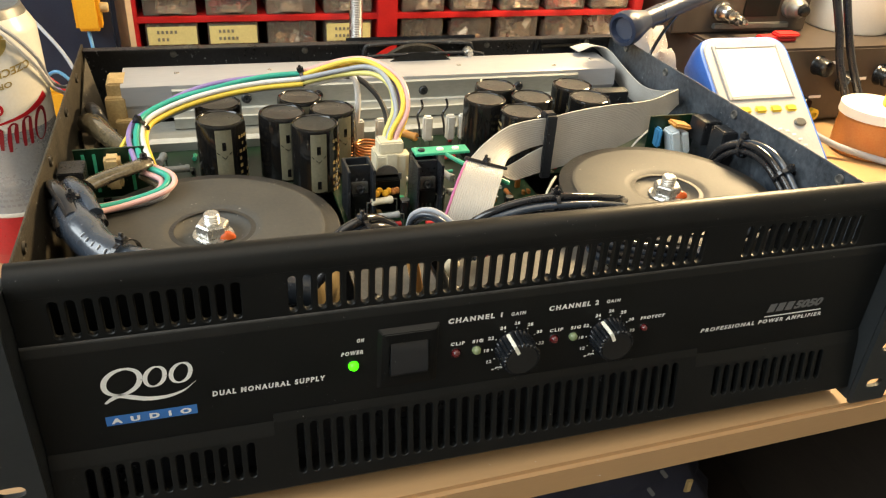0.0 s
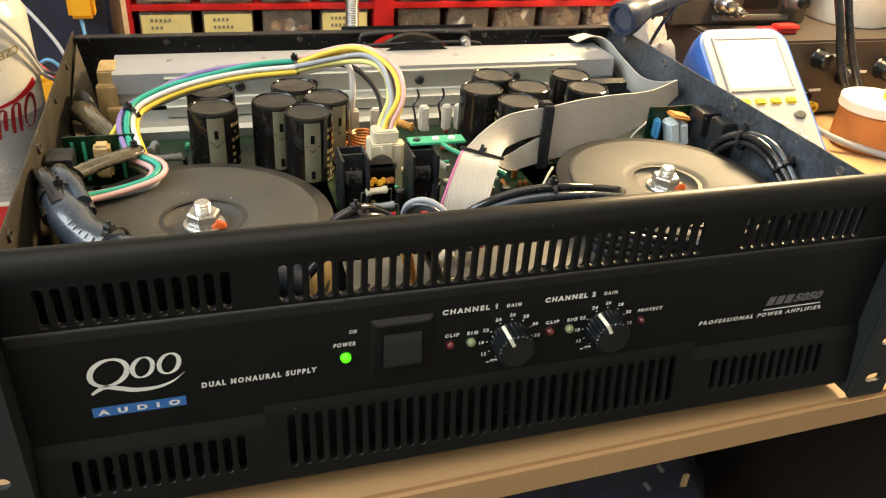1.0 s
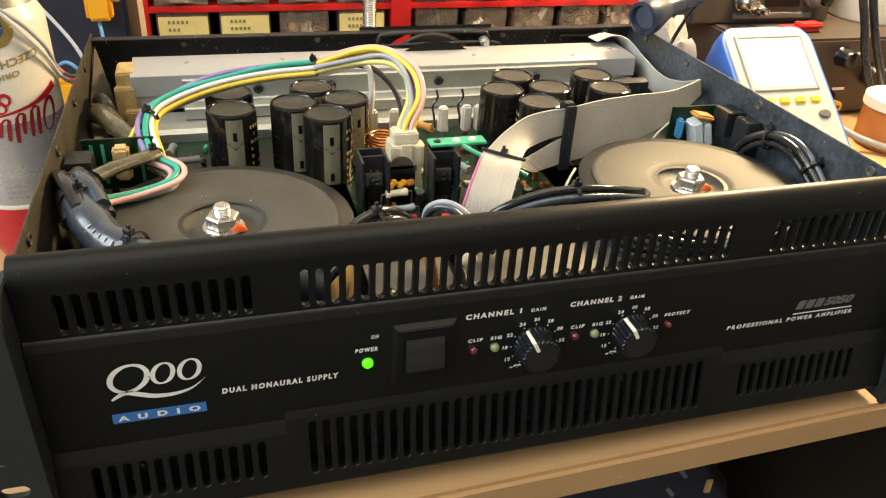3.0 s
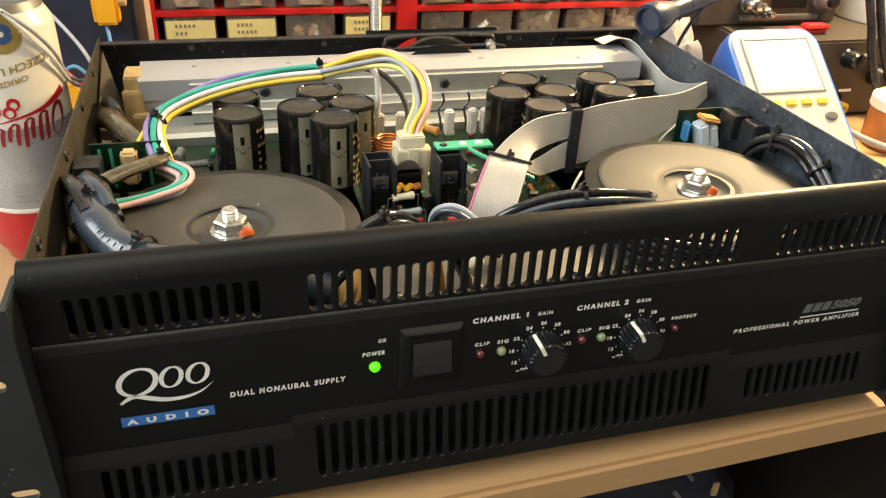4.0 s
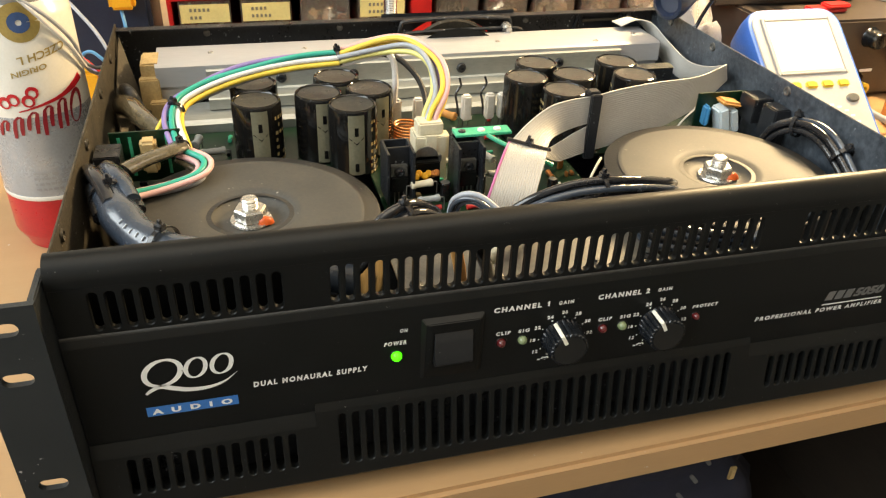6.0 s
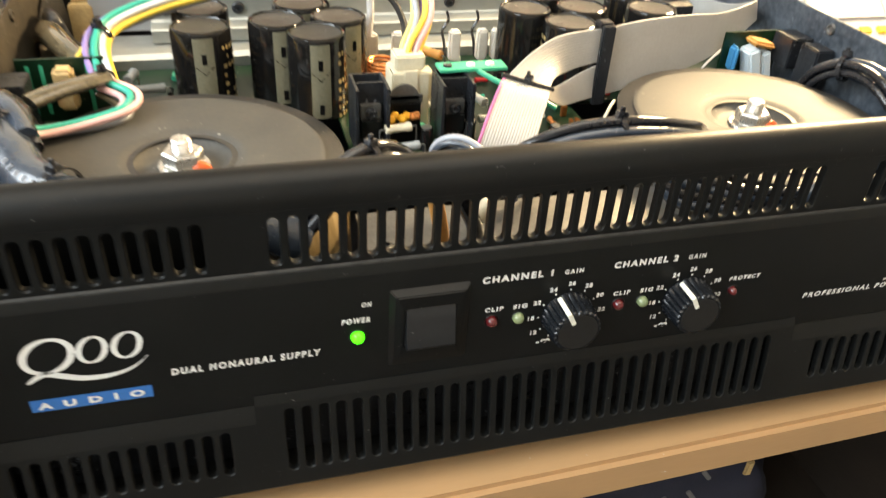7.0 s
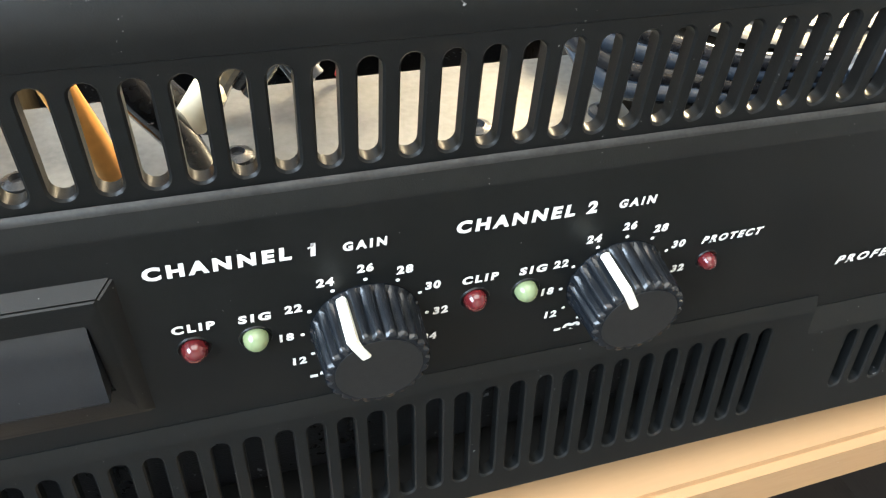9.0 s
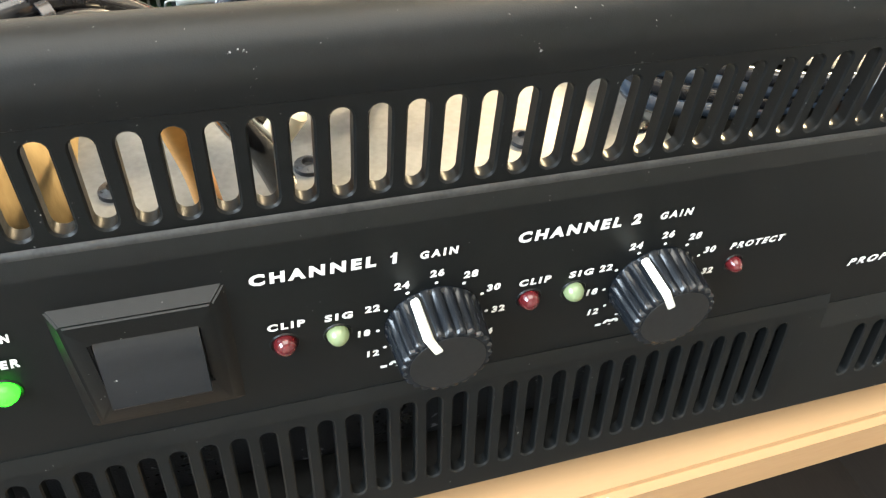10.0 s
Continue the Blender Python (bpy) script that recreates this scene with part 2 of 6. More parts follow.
def box(x0, x1, y0, y1, z0, z1, bevel=0.0, bm=None, m=None, seg=2):
    """A box, with rounded edges where bevel is given, turned by m."""
    b = bmesh.new()
    v = [b.verts.new((x, y, z)) for x in (x0, x1) for y in (y0, y1) for z in (z0, z1)]
    for f in ((0, 1, 3, 2), (4, 6, 7, 5), (0, 4, 5, 1), (2, 3, 7, 6), (0, 2, 6, 4), (1, 5, 7, 3)):
        b.faces.new([v[i] for i in f])
    if bevel:
        bmesh.ops.bevel(b, geom=list(b.edges), offset=bevel, segments=seg, affect="EDGES", clamp_overlap=True)
    if m is not None:
        b.transform(m)
    return join(bm, b)


def join(bm, b):
    if bm is None:
        return b
    me = bpy.data.meshes.new("tmp")
    b.to_mesh(me)
    b.free()
    bm.from_mesh(me)
    bpy.data.meshes.remove(me)
    return bm


def lathe(profile, seg=32, m=None, bm=None, ripple=None):
    """Turns (r, z) pairs round the z axis; r = 0 closes an end."""
    b = bmesh.new()
    rings = []
    for r, z in profile:
        if r <= 1e-6:
            rings.append([b.verts.new((0, 0, z))])
        else:
            rings.append([b.verts.new(((r + (ripple(i, z) if ripple else 0)) * math.cos(2 * math.pi * i / seg), (r + (ripple(i, z) if ripple else 0)) * math.sin(2 * math.pi * i / seg), z)) for i in range(seg)])
    for a, c in zip(rings, rings[1:]):
        for i in range(seg):
            j = (i + 1) % seg
            if len(a) == 1 and len(c) > 1:
                b.faces.new((a[0], c[i], c[j]))
            elif len(c) == 1 and len(a) > 1:
                b.faces.new((a[i], a[j], c[0]))
            elif len(a) > 1:
                b.faces.new((a[i], a[j], c[j], c[i]))
    if m is not None:
        b.transform(m)
    return join(bm, b)


def cyl(r, z0, z1, seg=24, m=None, bm=None, bev=0.0):
    bev = min(bev, r * 0.5, (z1 - z0) * 0.4)
    if bev:
        return lathe([(0, z0), (r - bev, z0), (r, z0 + bev), (r, z1 - bev), (r - bev, z1), (0, z1)], seg, m, bm)
    return lathe([(0, z0), (r, z0), (r, z1), (0, z1)], seg, m, bm)


def smooth_path(pts, step=8):
    p = [Vector(q) for q in pts]
    p = [2 * p[0] - p[1]] + p + [2 * p[-1] - p[-2]]
    out = []
    for i in range(1, len(p) - 2):
        for k in range(step):
            t = k / step
            a, b, c, d = p[i - 1], p[i], p[i + 1], p[i + 2]
            out.append(0.5 * ((2 * b) + (c - a) * t + (2 * a - 5 * b + 4 * c - d) * t * t + (3 * b - a - 3 * c + d) * t ** 3))
    out.append(p[-2])
    return out


def tube(pts, r, seg=8, bm=None, step=8, smoothed=True, taper=None):
    path = smooth_path(pts, step) if smoothed else [Vector(q) for q in pts]
    b = bmesh.new()
    up = Vector((0.13, 0.21, 0.97))
    rings = []
    for i, c in enumerate(path):
        d = (path[min(i + 1, len(path) - 1)] - path[max(i - 1, 0)]).normalized()
        s = d.cross(up)
        if s.length < 1e-4:
            s = d.cross(Vector((1, 0, 0)))
        s.normalize()
        up = s.cross(d).normalized()
        rr = r * (taper(i / (len(path) - 1)) if taper else 1)
        rings.append([b.verts.new(c + rr * (math.cos(2 * math.pi * k / seg) * s + math.sin(2 * math.pi * k / seg) * up)) for k in range(seg)])
    for a, c in zip(rings, rings[1:]):
        for k in range(seg):
            j = (k + 1) % seg
            b.faces.new((a[k], a[j], c[j], c[k]))
    b.faces.new(rings[0])
    b.faces.new(list(reversed(rings[-1])))
    return join(bm, b)


def strip(profile, x0, x1, bm=None):
    """A closed (y, z) outline drawn out along x."""
    b = bmesh.new()
    a = [b.verts.new((x0, y, z)) for y, z in profile]
    c = [b.verts.new((x1, y, z)) for y, z in profile]
    k = len(profile)
    for i in range(k):
        j = (i + 1) % k
        b.faces.new((a[i], a[j], c[j], c[i]))
    b.faces.new(a)
    b.faces.new(list(reversed(c)))
    return join(bm, b)


def slotted(x0, x1, z0, z1, slots, w, sz0, sz1, front, thick, bm=None):
    """A plate from x0 to x1 and z0 to z1 with upright round-ended slots cut right through; front(z) gives its face."""
    b = bmesh.new()
    edges = [x0] + [(a + c) / 2 for a, c in zip(slots, slots[1:])] + [x1]
    for i, cx in enumerate(slots):
        e0, e1 = edges[i], edges[i + 1]
        r = w / 2
        hole, rim = [], []
        for k in range(8):
            a = math.pi * k / 7
            hole.append((cx + r * math.cos(a), sz1 - r + r * math.sin(a)))
        for k in range(8):
            a = math.pi + math.pi * k / 7
            hole.append((cx + r * math.cos(a), sz0 + r + r * math.sin(a)))
        rim = [(e1, sz1 - r), (e1, sz1), (e1, z1), (cx + (e1 - cx) * 0.3, z1), (cx - (cx - e0) * 0.3, z1), (e0, z1), (e0, sz1), (e0, sz1 - r),
               (e0, sz0 + r), (e0, sz0), (e0, z0), (cx - (cx - e0) * 0.3, z0), (cx + (e1 - cx) * 0.3, z0), (e1, z0), (e1, sz0), (e1, sz0 + r)]
        lip = 0.0004
        edge = [(cx + (x - cx) * (1 + lip / r), z + lip * ((z - sz1 + r) / r if z > sz1 - r else (z - sz0 - r) / r if z < sz0 + r else 0)) for x, z in hole]
        hl = [b.verts.new((x, front(z), z)) for x, z in edge]
        hf = [b.verts.new((x, front(z) + lip, z)) for x, z in hole]
        hb = [b.verts.new((x, front(z) + thick, z)) for x, z in hole]
        of = [b.verts.new((x, front(z), z)) for x, z in rim]
        ob_ = [b.verts.new((x, front(z) + thick, z)) for x, z in rim]
        for k in range(16):
            j = (k + 1) % 16
            b.faces.new((hl[k], hl[j], of[j], of[k]))
            b.faces.new((hf[k], hf[j], hl[j], hl[k]))
            b.faces.new((hb[j], hb[k], ob_[k], ob_[j]))
            b.faces.new((hf[j], hf[k], hb[k], hb[j]))
    bmesh.ops.remove_doubles(b, verts=b.verts, dist=1e-6)
    return join(bm, b)


def lettering(name, words, size, x, z, material, parent, width=None, align="CENTER", shear=0.0, bold=0.0, y=-0.0003, m=None, spacing=1.0, bend=None, label=""):
    """Flat printed words on an upright face that looks towards -y, centred at height z."""
    cu = bpy.data.curves.new(name, "FONT")
    cu.body, cu.size, cu.align_x, cu.align_y, cu.shear, cu.space_character, cu.offset = words, 1.0, align, "CENTER", shear, spacing, bold
    cu.resolution_u = 3
    tmp = bpy.data.objects.new(name, cu)
    me = bpy.data.meshes.new_from_object(tmp)
    bpy.data.objects.remove(tmp)
    bpy.data.curves.remove(cu)
    bm = bmesh.new()
    bm.from_mesh(me)
    bpy.data.meshes.remove(me)
    xs = [v.co.x for v in bm.verts]
    ys = [v.co.y for v in bm.verts]
    cap = max(ys) - min(ys)
    sx = width / (max(xs) - min(xs)) if width else size / cap
    sy = size / cap
    my = (max(ys) + min(ys)) / 2
    for v in bm.verts:
        v.co = Vector((v.co.x * sx, 0, (v.co.y - my) * sy))
    bm.transform(m if m is not None else Matrix.Translation((x, y, z)))
    if bend:
        for v in bm.verts:
            v.co = bend(v.co)
    return part(name, bm, material, parent, label, smooth=False)

# ---- the room ----


def structure(name, bm, material, label):
    ob = part(name, bm, material, None, "", smooth=False)
    return tagged(ob, label, name.split("_")[0], kind="structure")


RX0, RX1, RY0, RY1, RZ0, RZ1 = -1.6, 1.7, -1.7, 1.15, -0.75, 1.65
structure("floor", box(RX0, RX1, RY0, RY1, RZ0 - 0.1, RZ0), M["floor"], "plain brown floor below the bench")
structure("ceiling", box(RX0, RX1, RY0, RY1, RZ1, RZ1 + 0.1), M["wall"], "plain ceiling of the workshop")
structure("wall_back", box(RX0, RX1, RY1, RY1 + 0.1, RZ0, RZ1), M["wall"], "plain wall behind the bench")
structure("wall_front", box(RX0, RX1, RY0 - 0.1, RY0, RZ0, RZ1), M["wall"], "plain wall across the room")
structure("wall_left", box(RX0 - 0.1, RX0, RY0, RY1, RZ0, RZ1), M["wall"], "plain side wall of the workshop")
structure("wall_right", box(RX1, RX1 + 0.1, RY0, RY1, RZ0, RZ1), M["wall"], "plain side wall of the workshop")

# ---- the bench ----
bench = thing("workbench", (0, 0, 0), "wooden workbench with a light brown laminate top and rounded edge", "workbench")
bench.rotation_euler = (0, 0, radians(1.3))
part("bench_top", box(-0.85, 1.25, -0.0175, 1.05, -0.022, 0, 0.0028, seg=8), M["wood_top"], bench, "light brown beech laminate top", smooth=False)
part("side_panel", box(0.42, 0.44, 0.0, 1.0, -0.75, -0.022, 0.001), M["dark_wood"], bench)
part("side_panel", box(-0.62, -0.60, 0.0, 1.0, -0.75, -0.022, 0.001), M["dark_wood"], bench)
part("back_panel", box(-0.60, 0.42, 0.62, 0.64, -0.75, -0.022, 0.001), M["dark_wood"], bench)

# ---- the amplifier ----
amp = thing("power_amplifier", (0, 0, 0), "black rack power amplifier with its lid off, standing on the bench", "amplifier")
XL, XR, YB, WT = -0.184, 0.258, 0.352, 0.1285
PX0, PX1 = -0.1805, 0.2545

# front panel: rim, grilles, flat middle
PITCH = 0.00635
MID = [-0.0717 + PITCH * i for i in range(33)]
LEFT = [-0.1650 + PITCH * i for i in range(12)]
RIGHT = [0.1590 + PITCH * i for i in range(12)]
ALL = LEFT + MID + RIGHT


def apron(z):
    """The lower grille leans out towards the bench."""
    return -0.0016 - 0.0064 * (0.0505 - z) / 0.0370


bm = bmesh.new()
arc = [(0.0105 + 0.0085 * math.cos(a), 0.1337 + 0.0085 * math.sin(a)) for a in [radians(180 - 11.25 * k) for k in range(9)]]
strip([(0.0026, 0.1300), (0.0021, 0.1305)] + arc + [(0.0125, 0.1417), (0.0125, 0.1300)], PX0, PX1, bm)
slotted(PX0, PX1, 0.1080, 0.1306, ALL, 0.0037, 0.1098, 0.1280, lambda z: 0.0022, 0.003, bm)
strip([(0.0, 0.048), (0.0, 0.1030), (0.0001, 0.1036), (0.0003, 0.1042), (0.0012, 0.1072), (0.0015, 0.1078), (0.0022, 0.1081), (0.0052, 0.1081), (0.0052, 0.048)], PX0, PX1, bm)
# Thin strip in a lighter, uneven plastic tone along the ridge.
part("panel_ridge", strip([(0.0010, 0.1071), (0.0011, 0.1075), (0.0014, 0.1080), (0.0020, 0.10825), (0.0022, 0.1076), (0.0016, 0.1071)], PX0, PX1), M["ridge_edge"], amp)
part("front_panel", bm, M["panel"], amp, "black moulded plastic front with slotted grilles")
bm = bmesh.new()
slotted(MID[0] - 0.012, MID[-1] + 0.0125, 0.0135, 0.0505, MID, 0.0035, 0.0200, 0.0480, apron, 0.003, bm)
strip([(apron(0.0505), 0.0505), (-0.0014, 0.0514), (-0.0008, 0.0530), (-0.0002, 0.0548), (0.004, 0.0548), (0.002, 0.0505)], MID[0] - 0.012, MID[-1] + 0.0125, bm)
bmesh.ops.remove_doubles(bm, verts=bm.verts, dist=1e-6)
part("lower_grille", bm, M["panel"], amp)
for xs, x0, x1 in ((LEFT, PX0, MID[0] - 0.012), (RIGHT, MID[-1] + 0.0125, PX1)):
    bm = bmesh.new()
    slotted(x0, x1, 0.0135, 0.0435, xs, 0.0035, 0.0225, 0.0415, apron, 0.003, bm)
    strip([(apron(0.0435), 0.0435), (-0.0025, 0.0446), (-0.0016, 0.0470), (-0.0002, 0.0505), (0.004, 0.0505), (0.002, 0.0435)], x0, x1, bm)
    bmesh.ops.remove_doubles(bm, verts=bm.verts, dist=1e-6)
    part("lower_grille", bm, M["panel"], amp)
# Its hidden rear part is added to shut the lit bench out of the slots.
part("panel_sill", strip([(apron(0.0135), 0.0135), (apron(0.0135) + 0.0006, 0.0122), (apron(0.0135) + 0.0016, 0.0116), (0.0096, 0.0116), (0.0096, 0.0135)], PX0, PX1), M["panel"], amp)
for fx in (-0.150, 0.224):
    for fy in (0.030, 0.320):
        part("foot", lathe([(0, 0), (0.0085, 0), (0.0095, 0.0015), (0.0090, 0.0084), (0, 0.0084)], 24, Matrix.Translation((fx, fy, 0))), M["pad"], amp, "black rubber foot")

# rack ears
EY = -0.0135
EAR_SLOTS = (0.018, 0.0455, 0.103, 0.1265)


def ear_plate(x0, x1, cx, bm):
    """Flat plate with four rounded slots cut through it."""
    zs = [0.004]
    for hz in EAR_SLOTS:
        zs += [hz - 0.006, hz + 0.006]
    zs.append(0.1365)
    for a, c in zip(zs[0::2], zs[1::2]):
        box(x0, x1, EY, EY + 0.0028, a, c, 0, bm)
    for hz in EAR_SLOTS:
        corners = [math.atan2(z, x - cx) for x in (x0, x1) for z in (-0.006, 0.006)]
        turns = sorted([radians(-180 + 10 * k) for k in range(36)] + corners)
        rings = []
        for y in (EY, EY + 0.0028):
            inner, outer = [], []
            for a in turns:
                c, s = math.cos(a), math.sin(a)
                q = min((x1 - cx) / c if c > 1e-6 else (x0 - cx) / c if c < -1e-6 else 9, 0.006 / abs(s) if abs(s) > 1e-6 else 9)
                flat = abs(s) > 1e-6 and abs(0.0030 * c / s) <= 0.0028
                r = 0.0030 / abs(s) if flat else 0.0028 * abs(c) + math.sqrt(0.0030 ** 2 - (0.0028 * s) ** 2)
                inner.append(bm.verts.new((cx + r * c, y, hz + r * s)))
                outer.append(bm.verts.new((cx + q * c, y, hz + q * s)))
            rings.append((inner, outer))
        (i0, o0), (i1, o1) = rings
        for k in range(len(turns)):
            j = (k + 1) % len(turns)
            bm.faces.new((i0[k], o0[k], o0[j], i0[j]))
            bm.faces.new((i1[j], o1[j], o1[k], i1[k]))
            bm.faces.new((i0[j], i1[j], i1[k], i0[k]))
            bm.faces.new((o0[k], o1[k], o1[j], o0[j]))


for side, x0, x1, xi in ((-1, -0.2055, PX0 - 0.0004, PX0), (1, PX1 + 0.0004, 0.2795, PX1)):
    bm = bmesh.new()
    ear_plate(x0, x1, (x0 + x1) / 2 + side * 0.0005, bm)
    xa, xb = (xi - 0.0035, xi - 0.0005) if side < 0 else (xi + 0.0005, xi + 0.0035)
    bmesh.ops.remove_doubles(bm, verts=bm.verts, dist=1e-6)
    ear = part("rack_ear", bm, M["ear"], amp, "black painted steel ear with mounting slots")
    part("ear_flange", box(xa, xb, EY + 0.0029, 0.012, 0.0045, 0.1360, 0.0006), M["ear"], ear)

# chassis
bm = bmesh.new()
box(XL, XR, 0.006, YB, 0.0085, 0.0105, 0, bm)
part("chassis_floor", bm, M["chassis"], amp)
# Added card hides the lit interior, so the upper left slots look dark.
part("insulating_card", box(-0.179, -0.088, 0.020, 0.0206, 0.058, 0.1230), M["panel"], amp, "black card added behind the upper left slots to darken them")
# Dark backing added behind the lower grille to keep its slots unlit.
part("front_sheet", box(PX0 + 0.004, PX1 - 0.004, 0.010, 0.0112, 0.0108, 0.056, 0.0003), M["chassis"], amp)
bm = box(XL - 0.0012, XL, 0.004, YB, 0.0085, WT, 0.0004)
wl = part("left_side", bm, M["steel_dirty"], amp, "dusty bare steel side with lid screw holes")
part("right_side", box(XR, XR + 0.0012, 0.004, YB, 0.0085, WT, 0.0004), M["chassis_dusty"], amp, "dusty black painted steel side with lid screw holes")
bm = bmesh.new()
FX, FZ, FR = 0.072, 0.072, 0.056
ring_in = [(FX + FR * math.cos(2 * math.pi * k / 48), FZ + FR * math.sin(2 * math.pi * k / 48)) for k in range(48)]
box(XL, FX - 0.056, YB - 0.0012, YB, 0.0085, WT - 0.0040, 0, bm)
box(FX + 0.056, XR, YB - 0.0012, YB, 0.0085, WT - 0.0040, 0, bm)
out = []
for k in range(48):
    a = 2 * math.pi * k / 48
    c, s = math.cos(a), math.sin(a)
    q = 0.056 / max(abs(c), abs(s))
    out.append((FX + q * c, FZ + q * s))
vi = [[bm.verts.new((x, y, z)) for x, z in [(FX + 0.052 * math.cos(2 * math.pi * k / 48), FZ + 0.052 * math.sin(2 * math.pi * k / 48)) for k in range(48)]] for y in (YB - 0.0012, YB)]
vo = [[bm.verts.new((x, y, z)) for x, z in out] for y in (YB - 0.0012, YB)]
for k in range(48):
    j = (k + 1) % 48
    bm.faces.new((vi[0][k], vi[0][j], vo[0][j], vo[0][k]))
    bm.faces.new((vi[1][j], vi[1][k], vo[1][k], vo[1][j]))
    bm.faces.new((vi[0][j], vi[0][k], vi[1][k], vi[1][j]))
box(FX - 0.056, FX + 0.056, YB - 0.0012, YB, 0.0085, FZ - 0.056, 0, bm)
part("rear_side", bm, M["chassis"], amp, "black painted steel rear with fan opening")
part("rear_lip", box(XL, XR, YB - 0.010, YB - 0.0012, WT - 0.0040, WT - 0.0028, 0.0003), M["chassis"], amp)
b = bmesh.new()
tri = [(XL + 0.0016, 0.338, 0.1225), (-0.1685, 0.292, 0.0930), (-0.1800, 0.246, 0.0800), (XL + 0.0010, 0.262, 0.0960)]
lo = [b.verts.new(q) for q in tri]
hi = [b.verts.new((x + 0.0008, y - 0.0008, z + 0.0004)) for x, y, z in tri]
b.faces.new(lo)
b.faces.new(hi[::-1])
for k in range(4):
    b.faces.new((lo[k], hi[k], hi[(k + 1) % 4], lo[(k + 1) % 4]))
part("corner_gusset", b, M["steel_dirty"], amp, "dusty folded steel flap in the rear corner", smooth=False)
# lid screw holes
for hx, dirs, ys in ((XL + 0.0002, 1, (0.058, 0.152, 0.226, 0.290)), (XR - 0.0002, -1, (0.052, 0.158, 0.252, 0.318))):
    for y in ys:
        m = Matrix.Translation((hx, y, 0.1225)) @ Matrix.Rotation(radians(90 * dirs), 4, "Y")
        h = part("screw_hole", lathe([(0, 0.0003), (0.0016, 0.0003), (0.0021, 0.0012), (0.0030, 0.0012), (0.0033, 0)], 16, m), M["zinc"] if dirs < 0 else M["steel_dirty"], amp)
for x, z in ((-0.018, 0.119), (0.1395, 0.119), (0.235, 0.119), (-0.12, 0.119)):
    m = Matrix.Translation((x, YB - 0.0013, z)) @ Matrix.Rotation(radians(90), 4, "X")
    part("rivet", lathe([(0.0026, 0), (0.0026, 0.0005), (0.0018, 0.0013), (0, 0.0015)], 14, m), M["zinc"], amp)

# rear fan with guard rings
fan = part("fan", box(FX - 0.058, FX + 0.058, YB - 0.030, YB - 0.0014, FZ - 0.058, FZ + 0.040, 0.004), M["chassis"], amp, "black square cooling fan at the rear")
m = Matrix.Translation((FX, YB - 0.031, FZ)) @ Matrix.Rotation(radians(90), 4, "X")
part("hub", lathe([(0.0, 0.002), (0.020, 0.002), (0.022, 0), (0.052, 0)], 32, m), M["panel"], fan)

# fan guard, loop of bent wire standing above the rear edge
part("fan_guard", tube([(0.028, 0.338, 0.109), (0.029, 0.338, 0.1222), (0.036, 0.338, 0.1256), (0.075, 0.338, 0.1268), (0.114, 0.338, 0.1256), (0.121, 0.338, 0.1222), (0.122, 0.338, 0.109)], 0.0016), M["chassis"], amp)
part("fan_ring", lathe([(0, 0), (0.036, 0), (0.038, 0.001), (0.040, 0)], 40, Matrix.Translation((FX, 0.3365, 0.0870)) @ Matrix.Rotation(radians(90), 4, "X")), M["steel_dirty"], amp)

gb = part("guard_bolt", lathe([(0, 0), (0.0042, 0), (0.0042, 0.004), (0.0026, 0.0045), (0.0026, 0.010), (0, 0.010)], 12, Matrix.Translation((0.1165, 0.336, 0.1190)) @ Matrix.Rotation(radians(90), 4, "X")), M["bolt"], amp)
part("fan_guard", tube([(0.030, 0.333, 0.1175), (0.060, 0.333, 0.1185), (0.110, 0.333, 0.1188), (0.128, 0.333, 0.1175), (0.131, 0.333, 0.113)], 0.0014), M["chassis"], amp)
for hx in (0.187, 0.2265):
    part("wire_clip", tube([(hx - 0.003, YB - 0.002, 0.110), (hx, YB - 0.006, 0.1245), (hx + 0.003, YB - 0.002, 0.113)], 0.0011, 8), M["chassis"], amp)
part("clip_bar", box(0.190, 0.225, YB - 0.006, YB - 0.004, 0.1165, 0.1190, 0.0006), M["steel_dirty"], amp)

# main circuit board
PZ = 0.078
bm = bmesh.new()
box(XL + 0.012, XR - 0.014, 0.174, 0.2535, PZ, PZ + 0.0016, 0, bm)
box(-0.026, 0.106, 0.088, 0.174, PZ, PZ + 0.0016, 0, bm)
part("circuit_board", bm, M["pcb"], amp, "large green circuit board")
br = part("support_bracket", strip([(0.020, 0.0620), (0.020, 0.0800), (0.0212, 0.0812), (0.0735, 0.0812), (0.0735, 0.0800), (0.0215, 0.0800), (0.0212, 0.0620)], -0.034, 0.110), M["zinc"], amp, "plain zinc sheet shelf in front of the circuit board")
for sx, sy in ((0.0170, 0.046), (0.0710, 0.0455), (0.1030, 0.046), (-0.026, 0.046)):
    part("screw", lathe([(0.0036, 0), (0.0034, 0.0010), (0.0016, 0.0018), (0.0012, 0.0007), (0, 0.0007)], 14, Matrix.Translation((sx, sy, 0.0812))), M["chassis"], br)

# heat sink tunnel: top plate, sloped front, screw ledge, lower plate
HX0, HX1 = -0.1560, 0.2330
hs = part("heat_sink", strip([(0.328, 0.1168), (0.291, 0.1165), (0.288, 0.1152), (0.287, 0.1015), (0.290, 0.0985), (0.290, 0.0905), (0.330, 0.0905)], HX0, HX1), M["alu"], amp, "long pale aluminium heat sink")
part("screw_ledge", strip([(0.2868, 0.1132), (0.2846, 0.1132), (0.2838, 0.1124), (0.2838, 0.0990), (0.2828, 0.0978), (0.2725, 0.0970), (0.2716, 0.0961), (0.2716, 0.0888), (0.2868, 0.0888)], HX0 + 0.034, HX1 - 0.036), M["plated"], hs)
